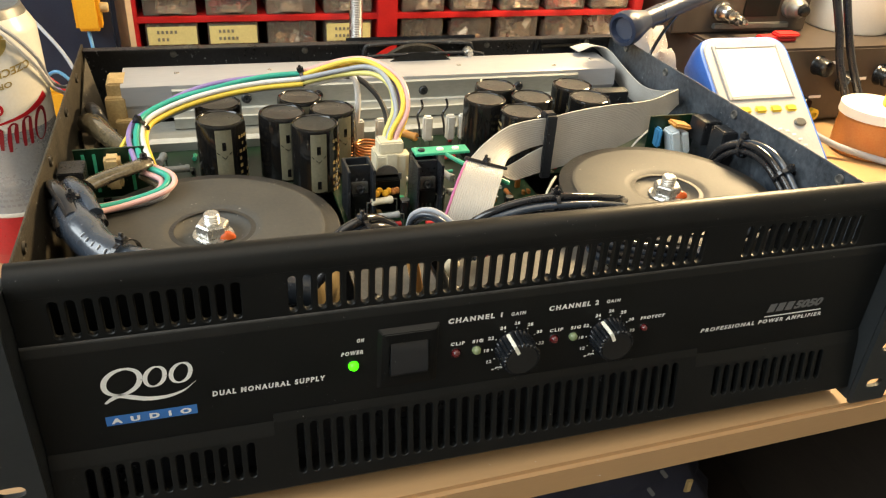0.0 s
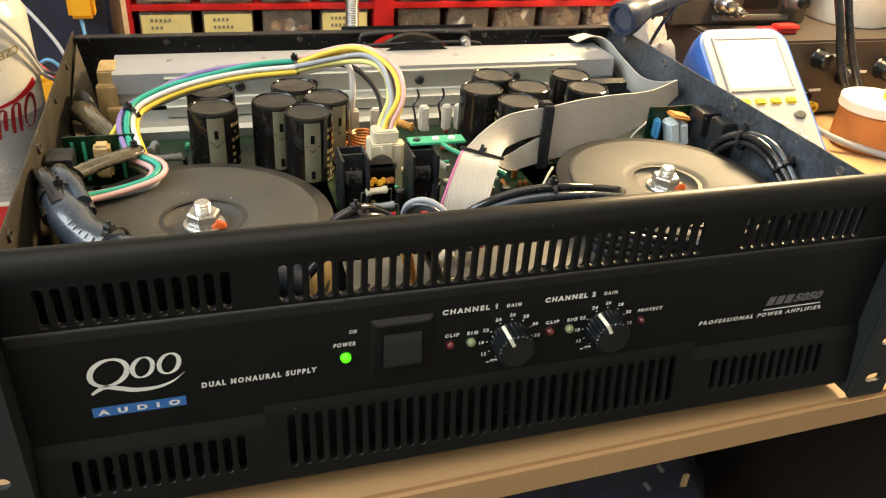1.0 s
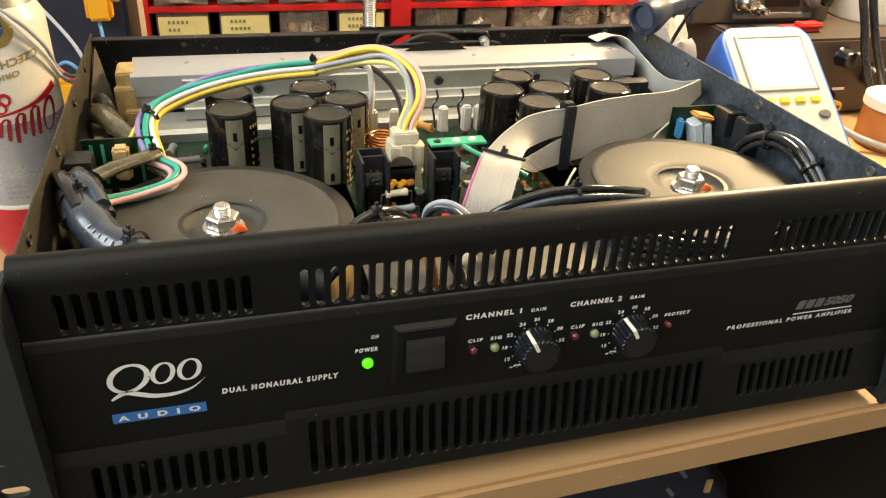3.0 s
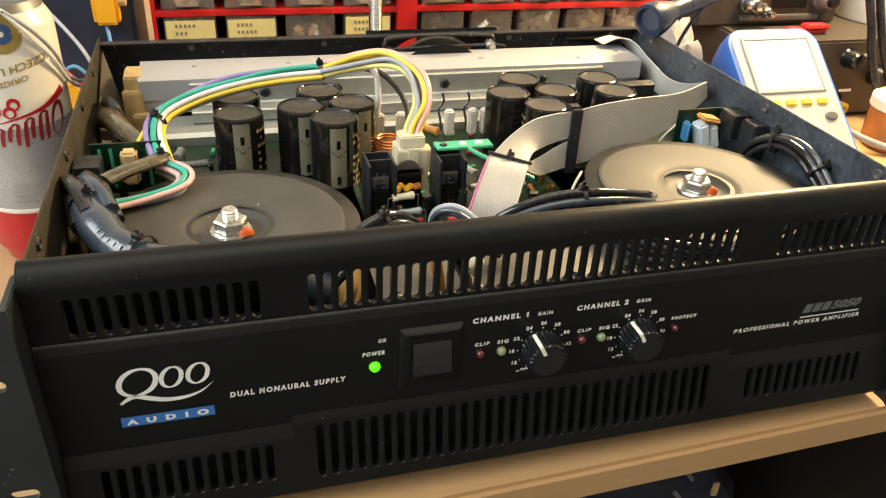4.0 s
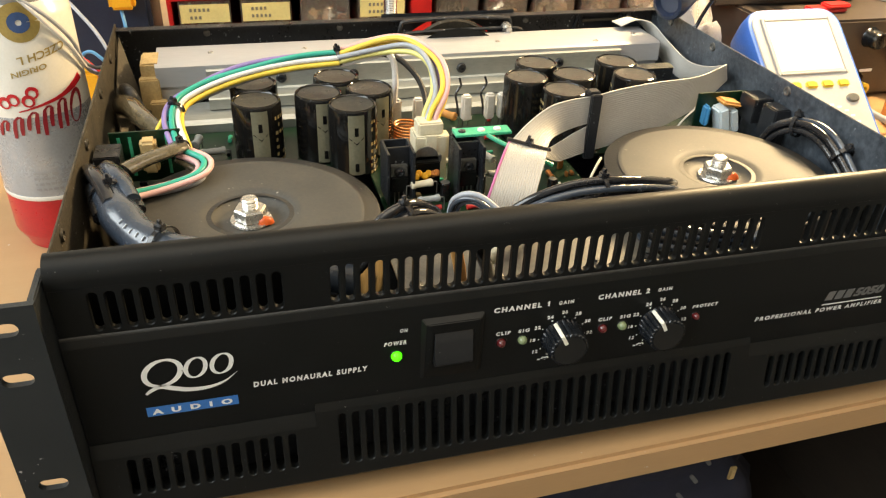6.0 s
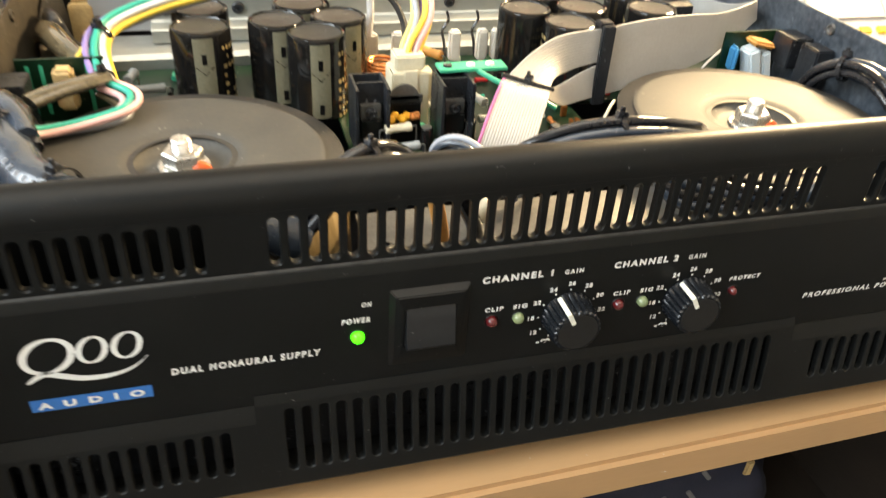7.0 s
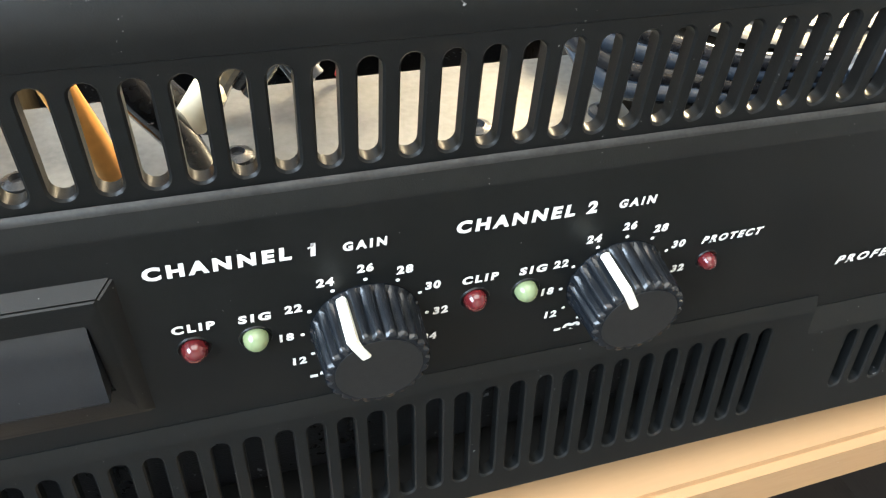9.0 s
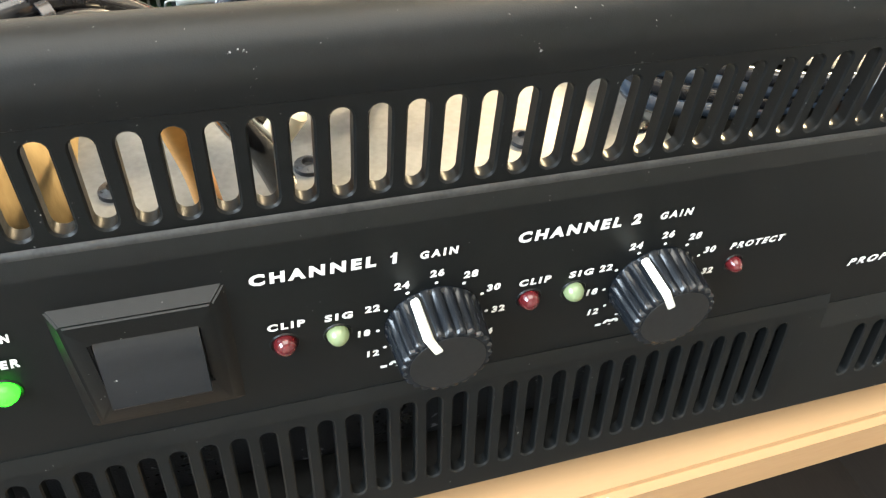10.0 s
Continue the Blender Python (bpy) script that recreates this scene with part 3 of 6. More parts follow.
part("lower_plate", strip([(0.288, 0.0884), (0.258, 0.0876), (0.2550, 0.0850), (0.2545, 0.0720), (0.2565, 0.0700), (0.288, 0.0700)], HX0 + 0.006, HX1 - 0.008), M["plated"], hs)
for x in (-0.0705, -0.018, 0.0645, 0.1445, 0.186, -0.113):
    m = Matrix.Translation((x, 0.2837, 0.1050)) @ Matrix.Rotation(radians(90), 4, "X")
    part("screw", lathe([(0.0038, -0.001), (0.0038, 0.0006), (0.0030, 0.0018), (0.0012, 0.0020), (0.0010, 0.0008), (0, 0.0008)], 16, m), M["chassis"], hs)
for x in (-0.118, -0.05, 0.03, 0.1, 0.18, 0.22):
    part("screw", lathe([(0.0022, 0), (0.0020, 0.0008), (0, 0.0011)], 12, Matrix.Translation((x, 0.302 + 0.01 * math.sin(x * 90), 0.1163))), M["bolt"], hs)

# tan end piece and heat sink bracket
bm = bmesh.new()
box(-0.1660, -0.1530, 0.292, 0.318, 0.094, 0.1170, 0.0012, bm)
box(-0.1675, -0.1540, 0.286, 0.294, 0.085, 0.1080, 0.0010, bm)
box(-0.1620, -0.1500, 0.280, 0.288, 0.072, 0.0930, 0.0010, bm)
for k in range(4):
    box(-0.1505, -0.1475, 0.279, 0.282, 0.0745 + 0.005 * k, 0.0770 + 0.005 * k, 0.0003, bm)
part("terminal_block", bm, M["tan"], amp, "tan phenolic terminal block at the heat sink's end")


# reservoir capacitors
def capacitor(at, turn, height, r=0.0152):
    z0 = PZ + 0.0017
    h = at[2] - z0
    c = part("capacitor", lathe([(0, 0), (r - 0.0010, 0), (r, 0.0012), (r, h - 0.0022), (r - 0.0006, h - 0.0006), (r - 0.0016, h - 0.0001), (r - 0.0022, h - 0.0006), (r - 0.0024, h - 0.0010)], 40), M["cap_sleeve"], amp)
    c.location = (at[0], at[1], z0)
    c.rotation_euler = (0, 0, radians(turn))
    part("top", lathe([(r - 0.0024, h - 0.0010), (r - 0.0040, h - 0.0012), (0, h - 0.0012)], 32), M["cap_top"], c)
    b = bmesh.new()
    rr = r + 0.00015
    a0, a1 = radians(-90 - 19), radians(-90 + 19)
    cols = [[b.verts.new((rr * math.cos(a0 + (a1 - a0) * k / 8), rr * math.sin(a0 + (a1 - a0) * k / 8), z)) for z in (0.002, h - 0.0025)] for k in range(9)]
    for p, q in zip(cols, cols[1:]):
        b.faces.new((p[0], q[0], q[1], p[1]))
    s = part("stripe", b, M["cap_stripe"], c)
    for zz in (h - 0.016, h - 0.040):
        b = bmesh.new()
        r2 = r + 0.0003
        wrap = lambda u, z: b.verts.new((r2 * math.cos(radians(-90) + u / r2), r2 * math.sin(radians(-90) + u / r2), z))
        b.faces.new([wrap(-0.0012, zz), wrap(0.0012, zz), wrap(0.0012, zz + 0.0055), wrap(-0.0012, zz + 0.0055)])
        for sg in (-1, 1):
            b.faces.new([wrap(sg * 0.0046, zz - 0.0010), wrap(0, zz - 0.0052), wrap(0, zz - 0.0058), wrap(sg * 0.0046, zz - 0.0016)][::sg])
        part("minus_mark", b, M["cap_sleeve"], c, smooth=False)
    b = bmesh.new()
    rnd = random.Random(int(at[0] * 9000))
    r3 = r + 0.0002
    for ring in range(8):
        z = h - 0.010 - ring * 0.0048
        u = 0.010
        while u < 0.030:
            wdt = 0.0012 + 0.0012 * rnd.random()
            if rnd.random() > 0.2:
                q = [(u, z), (u + wdt, z), (u + wdt, z + 0.0022), (u, z + 0.0022)]
                b.faces.new([b.verts.new((r3 * math.cos(radians(-90) + p / r3), r3 * math.sin(radians(-90) + p / r3), w)) for p, w in q])
            u += wdt + 0.0011
    part("print", b, M["cap_print"], c, smooth=False)
    return c


for x, y, turn in ((-0.092, 0.228, 10), (-0.092, 0.199, 3), (-0.038, 0.232, 14), (-0.053, 0.205, 6), (-0.020, 0.208, 25), (-0.035, 0.1835, 0),
                   (0.106, 0.237, 120), (0.089, 0.211, 96), (0.124, 0.2105, 140), (0.1065, 0.1845, 170), (0.166, 0.232, 100), (0.1665, 0.204, 150)):
    capacitor((x, y, 0.1240), turn, 0)


# toroidal transformers
def toroid(x, y, label, wind="winding", r=0.0665, top=0.1010):
    t = part("transformer", lathe([(0.0, 0.0), (r - 0.008, 0.0), (r + 0.001, 0.006), (r + 0.003, 0.016), (r + 0.003, 0.048), (r + 0.001, 0.057), (r - 0.008, 0.0645), (0.02, 0.0645)], 96, ripple=lambda i, z: 0.0007 * math.sin(i * 2.1) + 0.0005 * math.sin(i * 5.3 + z * 300)), M[wind], amp, label)
    t.location = (x, y, 0.032)
    z = top - 0.032
    part("rubber_pad", lathe([(0.02, z - 0.0035), (r + 0.001, z - 0.0035), (r + 0.0015, z - 0.0022), (r + 0.0005, z - 0.0016), (0.02, z - 0.0016)], 72), M["pad"], t)
    part("clamp_disc", lathe([(r - 0.0075, z - 0.0016), (r - 0.0068, z - 0.0004), (r - 0.0085, z), (r - 0.0092, z), (0.0272, z), (0.0250, z - 0.0004), (0.0222, z - 0.0018), (0.0188, z - 0.0038), (0.0167, z - 0.0050), (0.0148, z - 0.0055), (0.013, z - 0.0056), (0.0, z - 0.0056)], 72), M["disc"], t, "black steel clamping disc with a dished centre")
    zb = z - 0.0056
    b = lathe([(0.0, zb), (0.0106, zb), (0.0110, zb + 0.0006), (0.0106, zb + 0.0014), (0, zb + 0.0014)], 32)
    part("washer", b, M["bolt"], t)
    b = lathe([(0.0, zb + 0.0014), (0.0080, zb + 0.0014), (0.0087, zb + 0.0022), (0.0087, zb + 0.0072), (0.0078, zb + 0.0082), (0, zb + 0.0082)], 6)
    b.transform(Matrix.Rotation(radians(12), 4, "Z"))
    part("nut", b, M["bolt"], t, smooth=False)
    prof = [(0.0, zb + 0.0078)]
    for k in range(4):
        prof += [(0.0045, zb + 0.0080 + k * 0.0011), (0.0040, zb + 0.0085 + k * 0.0011)]
    prof += [(0.0044, zb + 0.0128), (0.0036, zb + 0.0136), (0, zb + 0.0136)]
    part("bolt", lathe(prof, 18), M["bolt"], t)
    b = lathe([(0.0, 0.0), (0.0030, 0.0), (0.0026, 0.0012), (0.001, 0.0022), (0, 0.0023)], 12, Matrix.Translation((0.0072, -0.0058, zb + 0.0010)) @ Matrix.Diagonal((1.5, 0.9, 1.7, 1)))
    part("threadlock", b, M["threadlock"], t)
    return t


toroid(-0.1025, 0.1015, "toroidal transformer in tan wrap under a black disc", "wrap")
toroid(0.1740, 0.1000, "toroidal transformer under a black disc lit by warm light")

# ---- front panel controls and print ----
b = bmesh.new()
rects = [[(-0.0346, 0.0605), (-0.0050, 0.0605), (-0.0050, 0.0957), (-0.0346, 0.0957)], [(-0.0325, 0.0618), (-0.0075, 0.0618), (-0.0075, 0.0940), (-0.0325, 0.0940)], [(-0.0290, 0.0696), (-0.0104, 0.0696), (-0.0104, 0.0880), (-0.0290, 0.0880)]]
tops = [lambda z: 0.0, lambda z: -0.0006 - 0.0024 * (z - 0.0625) / 0.0313, lambda z: -0.0006 - 0.0024 * (z - 0.0625) / 0.0313]
loops = [[b.verts.new((x, f(z), z)) for x, z in r] for r, f in zip(rects, tops)]
loops.append([b.verts.new((x, 0.0005, z)) for x, z in rects[2]])
for p, q in zip(loops, loops[1:]):
    for k in range(4):
        b.faces.new((p[k], p[(k + 1) % 4], q[(k + 1) % 4], q[k]))
bmesh.ops.bevel(b, geom=[e for e in b.edges if not e.is_boundary], offset=0.0004, segments=2, affect="EDGES", clamp_overlap=True)
sw = part("power_switch", b, M["panel"], amp, "black rocker switch in a raised bevelled frame")
b = strip([(0.0004, 0.0700), (-0.0040, 0.0702), (-0.0046, 0.0711), (-0.0044, 0.0735), (-0.0037, 0.0775), (-0.0029, 0.0820), (-0.0024, 0.0862), (-0.0016, 0.0876), (0.0004, 0.0876)], -0.0287, -0.0107)
bmesh.ops.bevel(b, geom=[e for e in b.edges if len(e.link_faces) == 2 and e.calc_face_angle(0) > 0.7], offset=0.0006, segments=2, affect="EDGES", clamp_overlap=True)
part("rocker", b, M["rocker"], sw, "dusty black rocker pressed in at the top")

for kx, kz in ((0.0346, 0.0745), (0.0856, 0.0742)):
    m = Matrix.Translation((kx, 0, kz)) @ Matrix.Rotation(radians(90), 4, "X")
    # twenty-four flutes run up the tapered side and scallop the edge of the flat cap
    seg = 192
    flute = lambda i, z: -0.00075 * (0.5 - 0.5 * math.cos(i * 2 * math.pi * 24 / seg)) ** 2 if z > 0.0006 else 0.0
    prof = [(0.0104, 0.0002), (0.0104, 0.0006), (0.0102, 0.0012), (0.0099, 0.0060), (0.0096, 0.0104), (0.0094, 0.0110), (0.0090, 0.0113)]
    b = lathe(prof, seg, ripple=flute)
    b.faces.new([v for v in b.verts if abs(v.co.z - 0.0113) < 1e-6])
    knob = part("gain_knob", b, M["rubber"], amp, "black ribbed gain knob with an ivory pointer", angle=42)
    part("cap", cyl(0.0079, 0.0112, 0.01145, 40), M["knob_cap"], knob)
    knob.matrix_basis = m
    b = bmesh.new()
    box(-0.0009, 0.0009, 0.0046, 0.0092, 0.0108, 0.01175, 0.0002, b)
    box(-0.0009, 0.0009, 0.0086, 0.0106, 0.0012, 0.01175, 0.0003, b)
    b.transform(Matrix.Rotation(radians(28), 4, "Z"))
    part("pointer", b, M["pointer"], knob)
    marks = [("24", 120), ("26", 90), ("28", 60), ("30", 30), ("32", 0), ("34", -30), ("22", 150), ("18", 180), ("12", 210), ("-\u221e", 238)]
    for w, a in marks:
        ca, sa = math.cos(radians(a)), math.sin(radians(a))
        lettering("gain_mark", w, 0.0021, kx + 0.0142 * ca + (0.0002 if a in (0, 30, -30) else -0.0006 if a > 140 else 0), kz + 0.0145 * sa, M["white_ink"], amp, shear=0.03, bold=0.055, spacing=1.25)
        d = lathe([(0.00042, 0), (0, 0.00005)], 10, Matrix.Translation((kx + 0.0117 * ca, -0.0003, kz + 0.0117 * sa)) @ Matrix.Rotation(radians(90), 4, "X"))
        part("gain_dot", d, M["white_ink"], amp)
    lettering("panel_word", "GAIN", 0.0021, kx, 0.0947, M["white_ink"], amp, width=0.0076, shear=0.05, bold=0.055, spacing=1.5)


def led(x, z, r, material, label):
    m = Matrix.Translation((x, 0, z)) @ Matrix.Rotation(radians(90), 4, "X")
    ob = part("indicator_light", lathe([(r, -0.0005), (r, 0.0006), (r * 0.93, 0.0014), (r * 0.7, 0.0022), (r * 0.38, 0.0027), (0, 0.0028)], 24, m), material, amp, label)
    part("rim", lathe([(r * 1.02, 0.0), (r * 1.22, 0.0003), (r * 1.30, 0.0)], 24, m), M["panel"], ob)


for x in (0.0042, 0.0558):
    led(x, 0.0758, 0.0023, M["led_red"], "unlit dark red clip light")
led(0.1065, 0.0752, 0.0019, M["led_red"], "unlit dark red protect light")
for x in (0.0147, 0.0662):
    led(x, 0.0758, 0.0023, M["led_pale"], "unlit pale green signal light")
led(-0.0458, 0.0768, 0.0025, M["led_green"], "lit green power light")

for x in (0.0047, 0.0563):
    lettering("panel_word", "CLIP", 0.0021, x, 0.0813, M["white_ink"], amp, width=0.0072, shear=0.05, bold=0.055, spacing=1.4)
for x in (0.0150, 0.0670):
    lettering("panel_word", "SIG", 0.0021, x, 0.0812, M["white_ink"], amp, width=0.0056, shear=0.05, bold=0.055, spacing=1.4)
lettering("panel_word", "CHANNEL 1", 0.0030, 0.0130, 0.0952, M["white_ink"], amp, width=0.0272, shear=0.04, bold=0.055, spacing=1.4)
b = bmesh.new()
b.faces.new([b.verts.new(p) for p in ((0.02555, -0.0003, 0.0961), (0.02615, -0.0003, 0.0967), (0.02600, -0.0003, 0.09600), (0.0251, -0.0003, 0.0954), (0.0250, -0.0003, 0.0958))])
part("panel_word", b, M["white_ink"], amp, smooth=False)
lettering("panel_word", "CHANNEL 2", 0.0030, 0.0640, 0.0950, M["white_ink"], amp, width=0.0268, shear=0.04, bold=0.055, spacing=1.4)
lettering("panel_word", "PROTECT", 0.0021, 0.1105, 0.0812, M["white_ink"], amp, width=0.0142, shear=0.14, bold=0.055, spacing=1.4)
lettering("panel_word", "ON", 0.0022, -0.0427, 0.0910, M["white_ink"], amp, width=0.0035, shear=0.2, bold=0.055, spacing=1.4)
lettering("panel_word", "POWER", 0.0024, -0.0465, 0.0843, M["white_ink"], amp, width=0.0103, shear=0.2, bold=0.055, spacing=1.4)
lettering("panel_word", "DUAL MONAURAL SUPPLY", 0.0031, -0.0845, 0.0722, M["white_ink"], amp, width=0.0505, shear=0.1, bold=0.055, spacing=1.4)
lettering("panel_word", "PROFESSIONAL POWER AMPLIFIER", 0.0027, 0.1822, 0.0668, M["white_ink"], amp, width=0.0785, shear=0.1, bold=0.05, spacing=1.4)
lettering("panel_word", "5050", 0.0056, 0.2095, 0.0755, M["grey_ink"], amp, width=0.0190, shear=0.25, bold=0.055)
b = bmesh.new()
for k in range(3):
    x = 0.1830 + k * 0.0058
    q = [(x, 0.0727), (x + 0.0046, 0.0727), (x + 0.0060, 0.0783), (x + 0.0014, 0.0783)]
    b.faces.new([b.verts.new((px, -0.0003, pz)) for px, pz in q])
part("model_mark", b, M["grey_ink"], amp, smooth=False)
b = bmesh.new()
b.faces.new([b.verts.new(p) for p in ((0.1825, -0.0003, 0.0696), (0.2200, -0.0003, 0.0696), (0.2201, -0.0003, 0.0704), (0.1827, -0.0003, 0.0704))])
part("underline", b, M["white_ink"], amp, smooth=False)


def stroke(pts, width, y=-0.0003, bm=None):
    """A flat pen stroke on the front panel; width runs from 0 to 1 along it."""
    p = smooth_path([(x, y, z) for x, z in pts], 8)
    b = bm or bmesh.new()
    rows = []
    for i, c in enumerate(p):
        d = p[min(i + 1, len(p) - 1)] - p[max(i - 1, 0)]
        nrm = Vector((-d.z, 0, d.x)).normalized()
        w = width(i / (len(p) - 1)) / 2
        rows.append((b.verts.new(c + nrm * w), b.verts.new(c - nrm * w)))
    for a, c in zip(rows, rows[1:]):
        b.faces.new((a[0], a[1], c[1], c[0]))
    return b


# emblem: ring with a long tail, a wave and an open arc over a blue bar
b = bmesh.new()
stroke([(-0.1452 + 0.0072 * math.cos(a) + 0.0016 * math.sin(a), 0.0858 + 0.0068 * math.sin(a)) for a in [radians(20 * k) for k in range(19)]], lambda t: 0.0011 + 0.0012 * abs(math.cos(2 * math.pi * t)), bm=b)
stroke([(-0.1532, 0.0752), (-0.1505, 0.0772), (-0.147, 0.0785), (-0.142, 0.0768), (-0.136, 0.0749), (-0.128, 0.0747), (-0.121, 0.0768), (-0.1155, 0.0812)], lambda t: 0.0022 * math.sin(math.pi * min(1, t * 0.9 + 0.12)) + 0.0002, bm=b)
for ex, ez in ((-0.1318, 0.0864), (-0.1212, 0.0867)):
    stroke([(ex + 0.0040 * math.cos(t) + 0.0010 * math.sin(t), ez + 0.0052 * math.sin(t)) for t in [radians(30 * k) for k in range(13)]], lambda t: 0.0007 + 0.0012 * abs(math.cos(2 * math.pi * t)), bm=b)
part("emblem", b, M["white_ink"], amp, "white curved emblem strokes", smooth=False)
b = bmesh.new()
b.faces.new([b.verts.new(p) for p in ((-0.1545, -0.0003, 0.0625), (-0.1165, -0.0003, 0.0625), (-0.1165, -0.0003, 0.0678), (-0.1545, -0.0003, 0.0678))])
part("emblem_bar", b, M["blue_ink"], amp, "blue printed bar", smooth=False)
lettering("panel_word", "AUDIO", 0.0031, -0.1355, 0.0651, M["white_ink"], amp, width=0.0335, bold=0.0555, spacing=2.3, y=-0.0006)

# ---- wiring and small parts inside the amplifier ----


def bundle(pts, wires, r, name, label=""):
    """Wires laid side by side along one path; each has an offset across it and a material."""
    path = smooth_path(pts, 8)
    up = Vector((0.2, -0.55, 0.8))
    frames = []
    for i, c in enumerate(path):
        d = (path[min(i + 1, len(path) - 1)] - path[max(i - 1, 0)]).normalized()
        s = d.cross(up).normalized()
        up = s.cross(d).normalized()
        frames.append((c, s, up))
    rnd = random.Random(len(pts) * 7 + len(wires))
    made = []
    for a, b, key in wires:
        ph, am = rnd.random() * 6, 0.25 + 0.3 * rnd.random()
        line = [c + s * (a * r * 2 + am * r * math.sin(ph + i * 0.23)) + u * (b * r * 2 + am * r * math.cos(ph * 1.7 + i * 0.19)) for i, (c, s, u) in enumerate(frames)]
        made.append(part(name, tube(line, r, 10, smoothed=False), M[key], amp, label))
    return made


def tie(at, direction, r, parent, tail=0.0045):
    """A black cable tie round a bundle, with its head and cut tail."""
    q = Vector(direction).to_track_quat("Z", "Y").to_matrix().to_4x4()
    b = lathe([(r, -0.0012), (r + 0.0007, -0.0012), (r + 0.0007, 0.0012), (r, 0.0012), (r, -0.0012)], 24)
    box(-0.002, 0.002, r - 0.0004, r + 0.0030, -0.0022, 0.0022, 0.0004, b)
    box(-0.0008, 0.0008, r + 0.001, r + tail, -0.0009, 0.0009, 0.0002, b)
    b.transform(Matrix.Translation(at) @ q)
    return part("cable_tie", b, M["black_wire"], parent)


RISE = [(-0.137, 0.163, 0.108), (-0.1415, 0.186, 0.1155), (-0.1385, 0.203, 0.1205), (-0.1265, 0.214, 0.1245), (-0.108, 0.2215, 0.1295), (-0.087, 0.2255, 0.1330), (-0.062, 0.228, 0.1355), (-0.0365, 0.226, 0.1380),
        (-0.011, 0.221, 0.1455), (0.004, 0.213, 0.1495), (0.0135, 0.202, 0.1485), (0.0195, 0.189, 0.1425), (0.0195, 0.176, 0.1310), (0.0115, 0.166, 0.1195), (0.0095, 0.163, 0.1120)]
bundle(RISE[:8], [(-1.2, 0.5, "w_violet"), (-0.3, 1.0, "w_green"), (0.8, 0.9, "w_white"), (1.5, 0.2, "w_yellow"), (-0.9, -0.6, "w_green"), (0.1, -0.3, "w_pink"), (1.0, -0.8, "w_grey")], 0.00165, "wire")
bundle(RISE[7:], [(-1.2, 0.5, "w_pink"), (-0.3, 1.0, "w_yellow"), (0.8, 0.9, "w_grey"), (1.5, 0.2, "w_lemon"), (-0.9, -0.6, "w_yellow"), (0.1, -0.3, "w_violet"), (1.0, -0.8, "w_white"), (-0.2, -1.3, "w_grey")], 0.00165, "wire")
tie((-0.0365, 0.226, 0.1380), (0.027, -0.002, 0.005), 0.0048, amp)
tie((-0.1395, 0.200, 0.1197), (0.006, 0.012, 0.004), 0.0052, amp)
tie((-0.1375, 0.166, 0.110), (-0.004, 0.02, 0.008), 0.0052, amp)
bundle([(-0.137, 0.163, 0.108), (-0.126, 0.152, 0.1055), (-0.128, 0.139, 0.1045), (-0.143, 0.130, 0.1040), (-0.160, 0.122, 0.105), (-0.170, 0.112, 0.110)], [(-1.3, 0.5, "w_pink"), (-0.2, 0.8, "w_green"), (0.9, 0.4, "w_pink"), (0.1, -0.5, "w_grey"), (1.4, -0.5, "tape")], 0.00165, "wire")
bundle([(-0.136, 0.165, 0.110), (-0.146, 0.176, 0.104), (-0.149, 0.186, 0.110), (-0.1435, 0.196, 0.117)], [(-0.8, 0.4, "w_yellow"), (0.6, 0.2, "w_black")], 0.0016, "wire")
part("white_loop", tube([(-0.020, 0.240, 0.135), (-0.008, 0.238, 0.1375), (0.0005, 0.234, 0.1330), (0.0015, 0.228, 0.120), (0.0, 0.225, 0.105)], 0.0022), M["w_white"], amp)
part("black_loop", tube([(-0.024, 0.238, 0.136), (0.000, 0.236, 0.1340), (0.012, 0.224, 0.1270), (0.0165, 0.208, 0.118), (0.013, 0.185, 0.110)], 0.0020), M["w_black"], amp)

# thick sleeve over the first transformer, and its loose strands
SLEEVE = [(-0.1775, 0.148, 0.094), (-0.1760, 0.132, 0.109), (-0.1715, 0.112, 0.1150), (-0.1640, 0.088, 0.1140), (-0.1520, 0.066, 0.1115), (-0.1330, 0.050, 0.1105), (-0.1080, 0.044, 0.1090), (-0.085, 0.042, 0.104), (-0.060, 0.044, 0.090)]
sl = part("cable_sleeve", tube(SLEEVE[2:], 0.0094, 20, taper=lambda t: 0.98 + 0.05 * math.sin(9 * t) + 0.03 * math.sin(40 * t)), M["sheath"], amp, "shiny grey-blue plastic sleeve over thick cables")
bundle(SLEEVE[:4], [(-0.9, 0.4, "black_wire"), (0.1, 0.95, "sheath"), (0.95, 0.2, "black_wire"), (-0.5, -0.7, "sheath"), (0.55, -0.75, "black_wire"), (0.0, 0.0, "sheath")], 0.0040, "cable")
tie((-0.1680, 0.101, 0.1147), (0.012, -0.05, -0.001), 0.0105, amp)
tie((-0.1430, 0.057, 0.1108), (0.025, -0.02, -0.001), 0.0106, amp, 0.005)
for k, (dx, dz) in enumerate(((-0.003, 0.008), (0.002, 0.010), (0.006, 0.006))):
    part("loose_cable", tube([(-0.178, 0.152 + 0.004 * k, 0.085), (-0.1755 + dx * 0.3, 0.137 + 0.003 * k, 0.108 + dz * 0.5), (-0.170 + dx, 0.120, 0.112 + dz), (-0.165 + dx, 0.102, 0.1155 + dz * 0.4), (-0.160 + dx, 0.086, 0.116)], 0.0032, 10), M["tape"] if k == 1 else M["black_wire"], amp)
b = tube([(-0.165, 0.140, 0.1115), (-0.155, 0.148, 0.1135), (-0.144, 0.156, 0.1135), (-0.1365, 0.164, 0.1120)], 0.0058, 14)
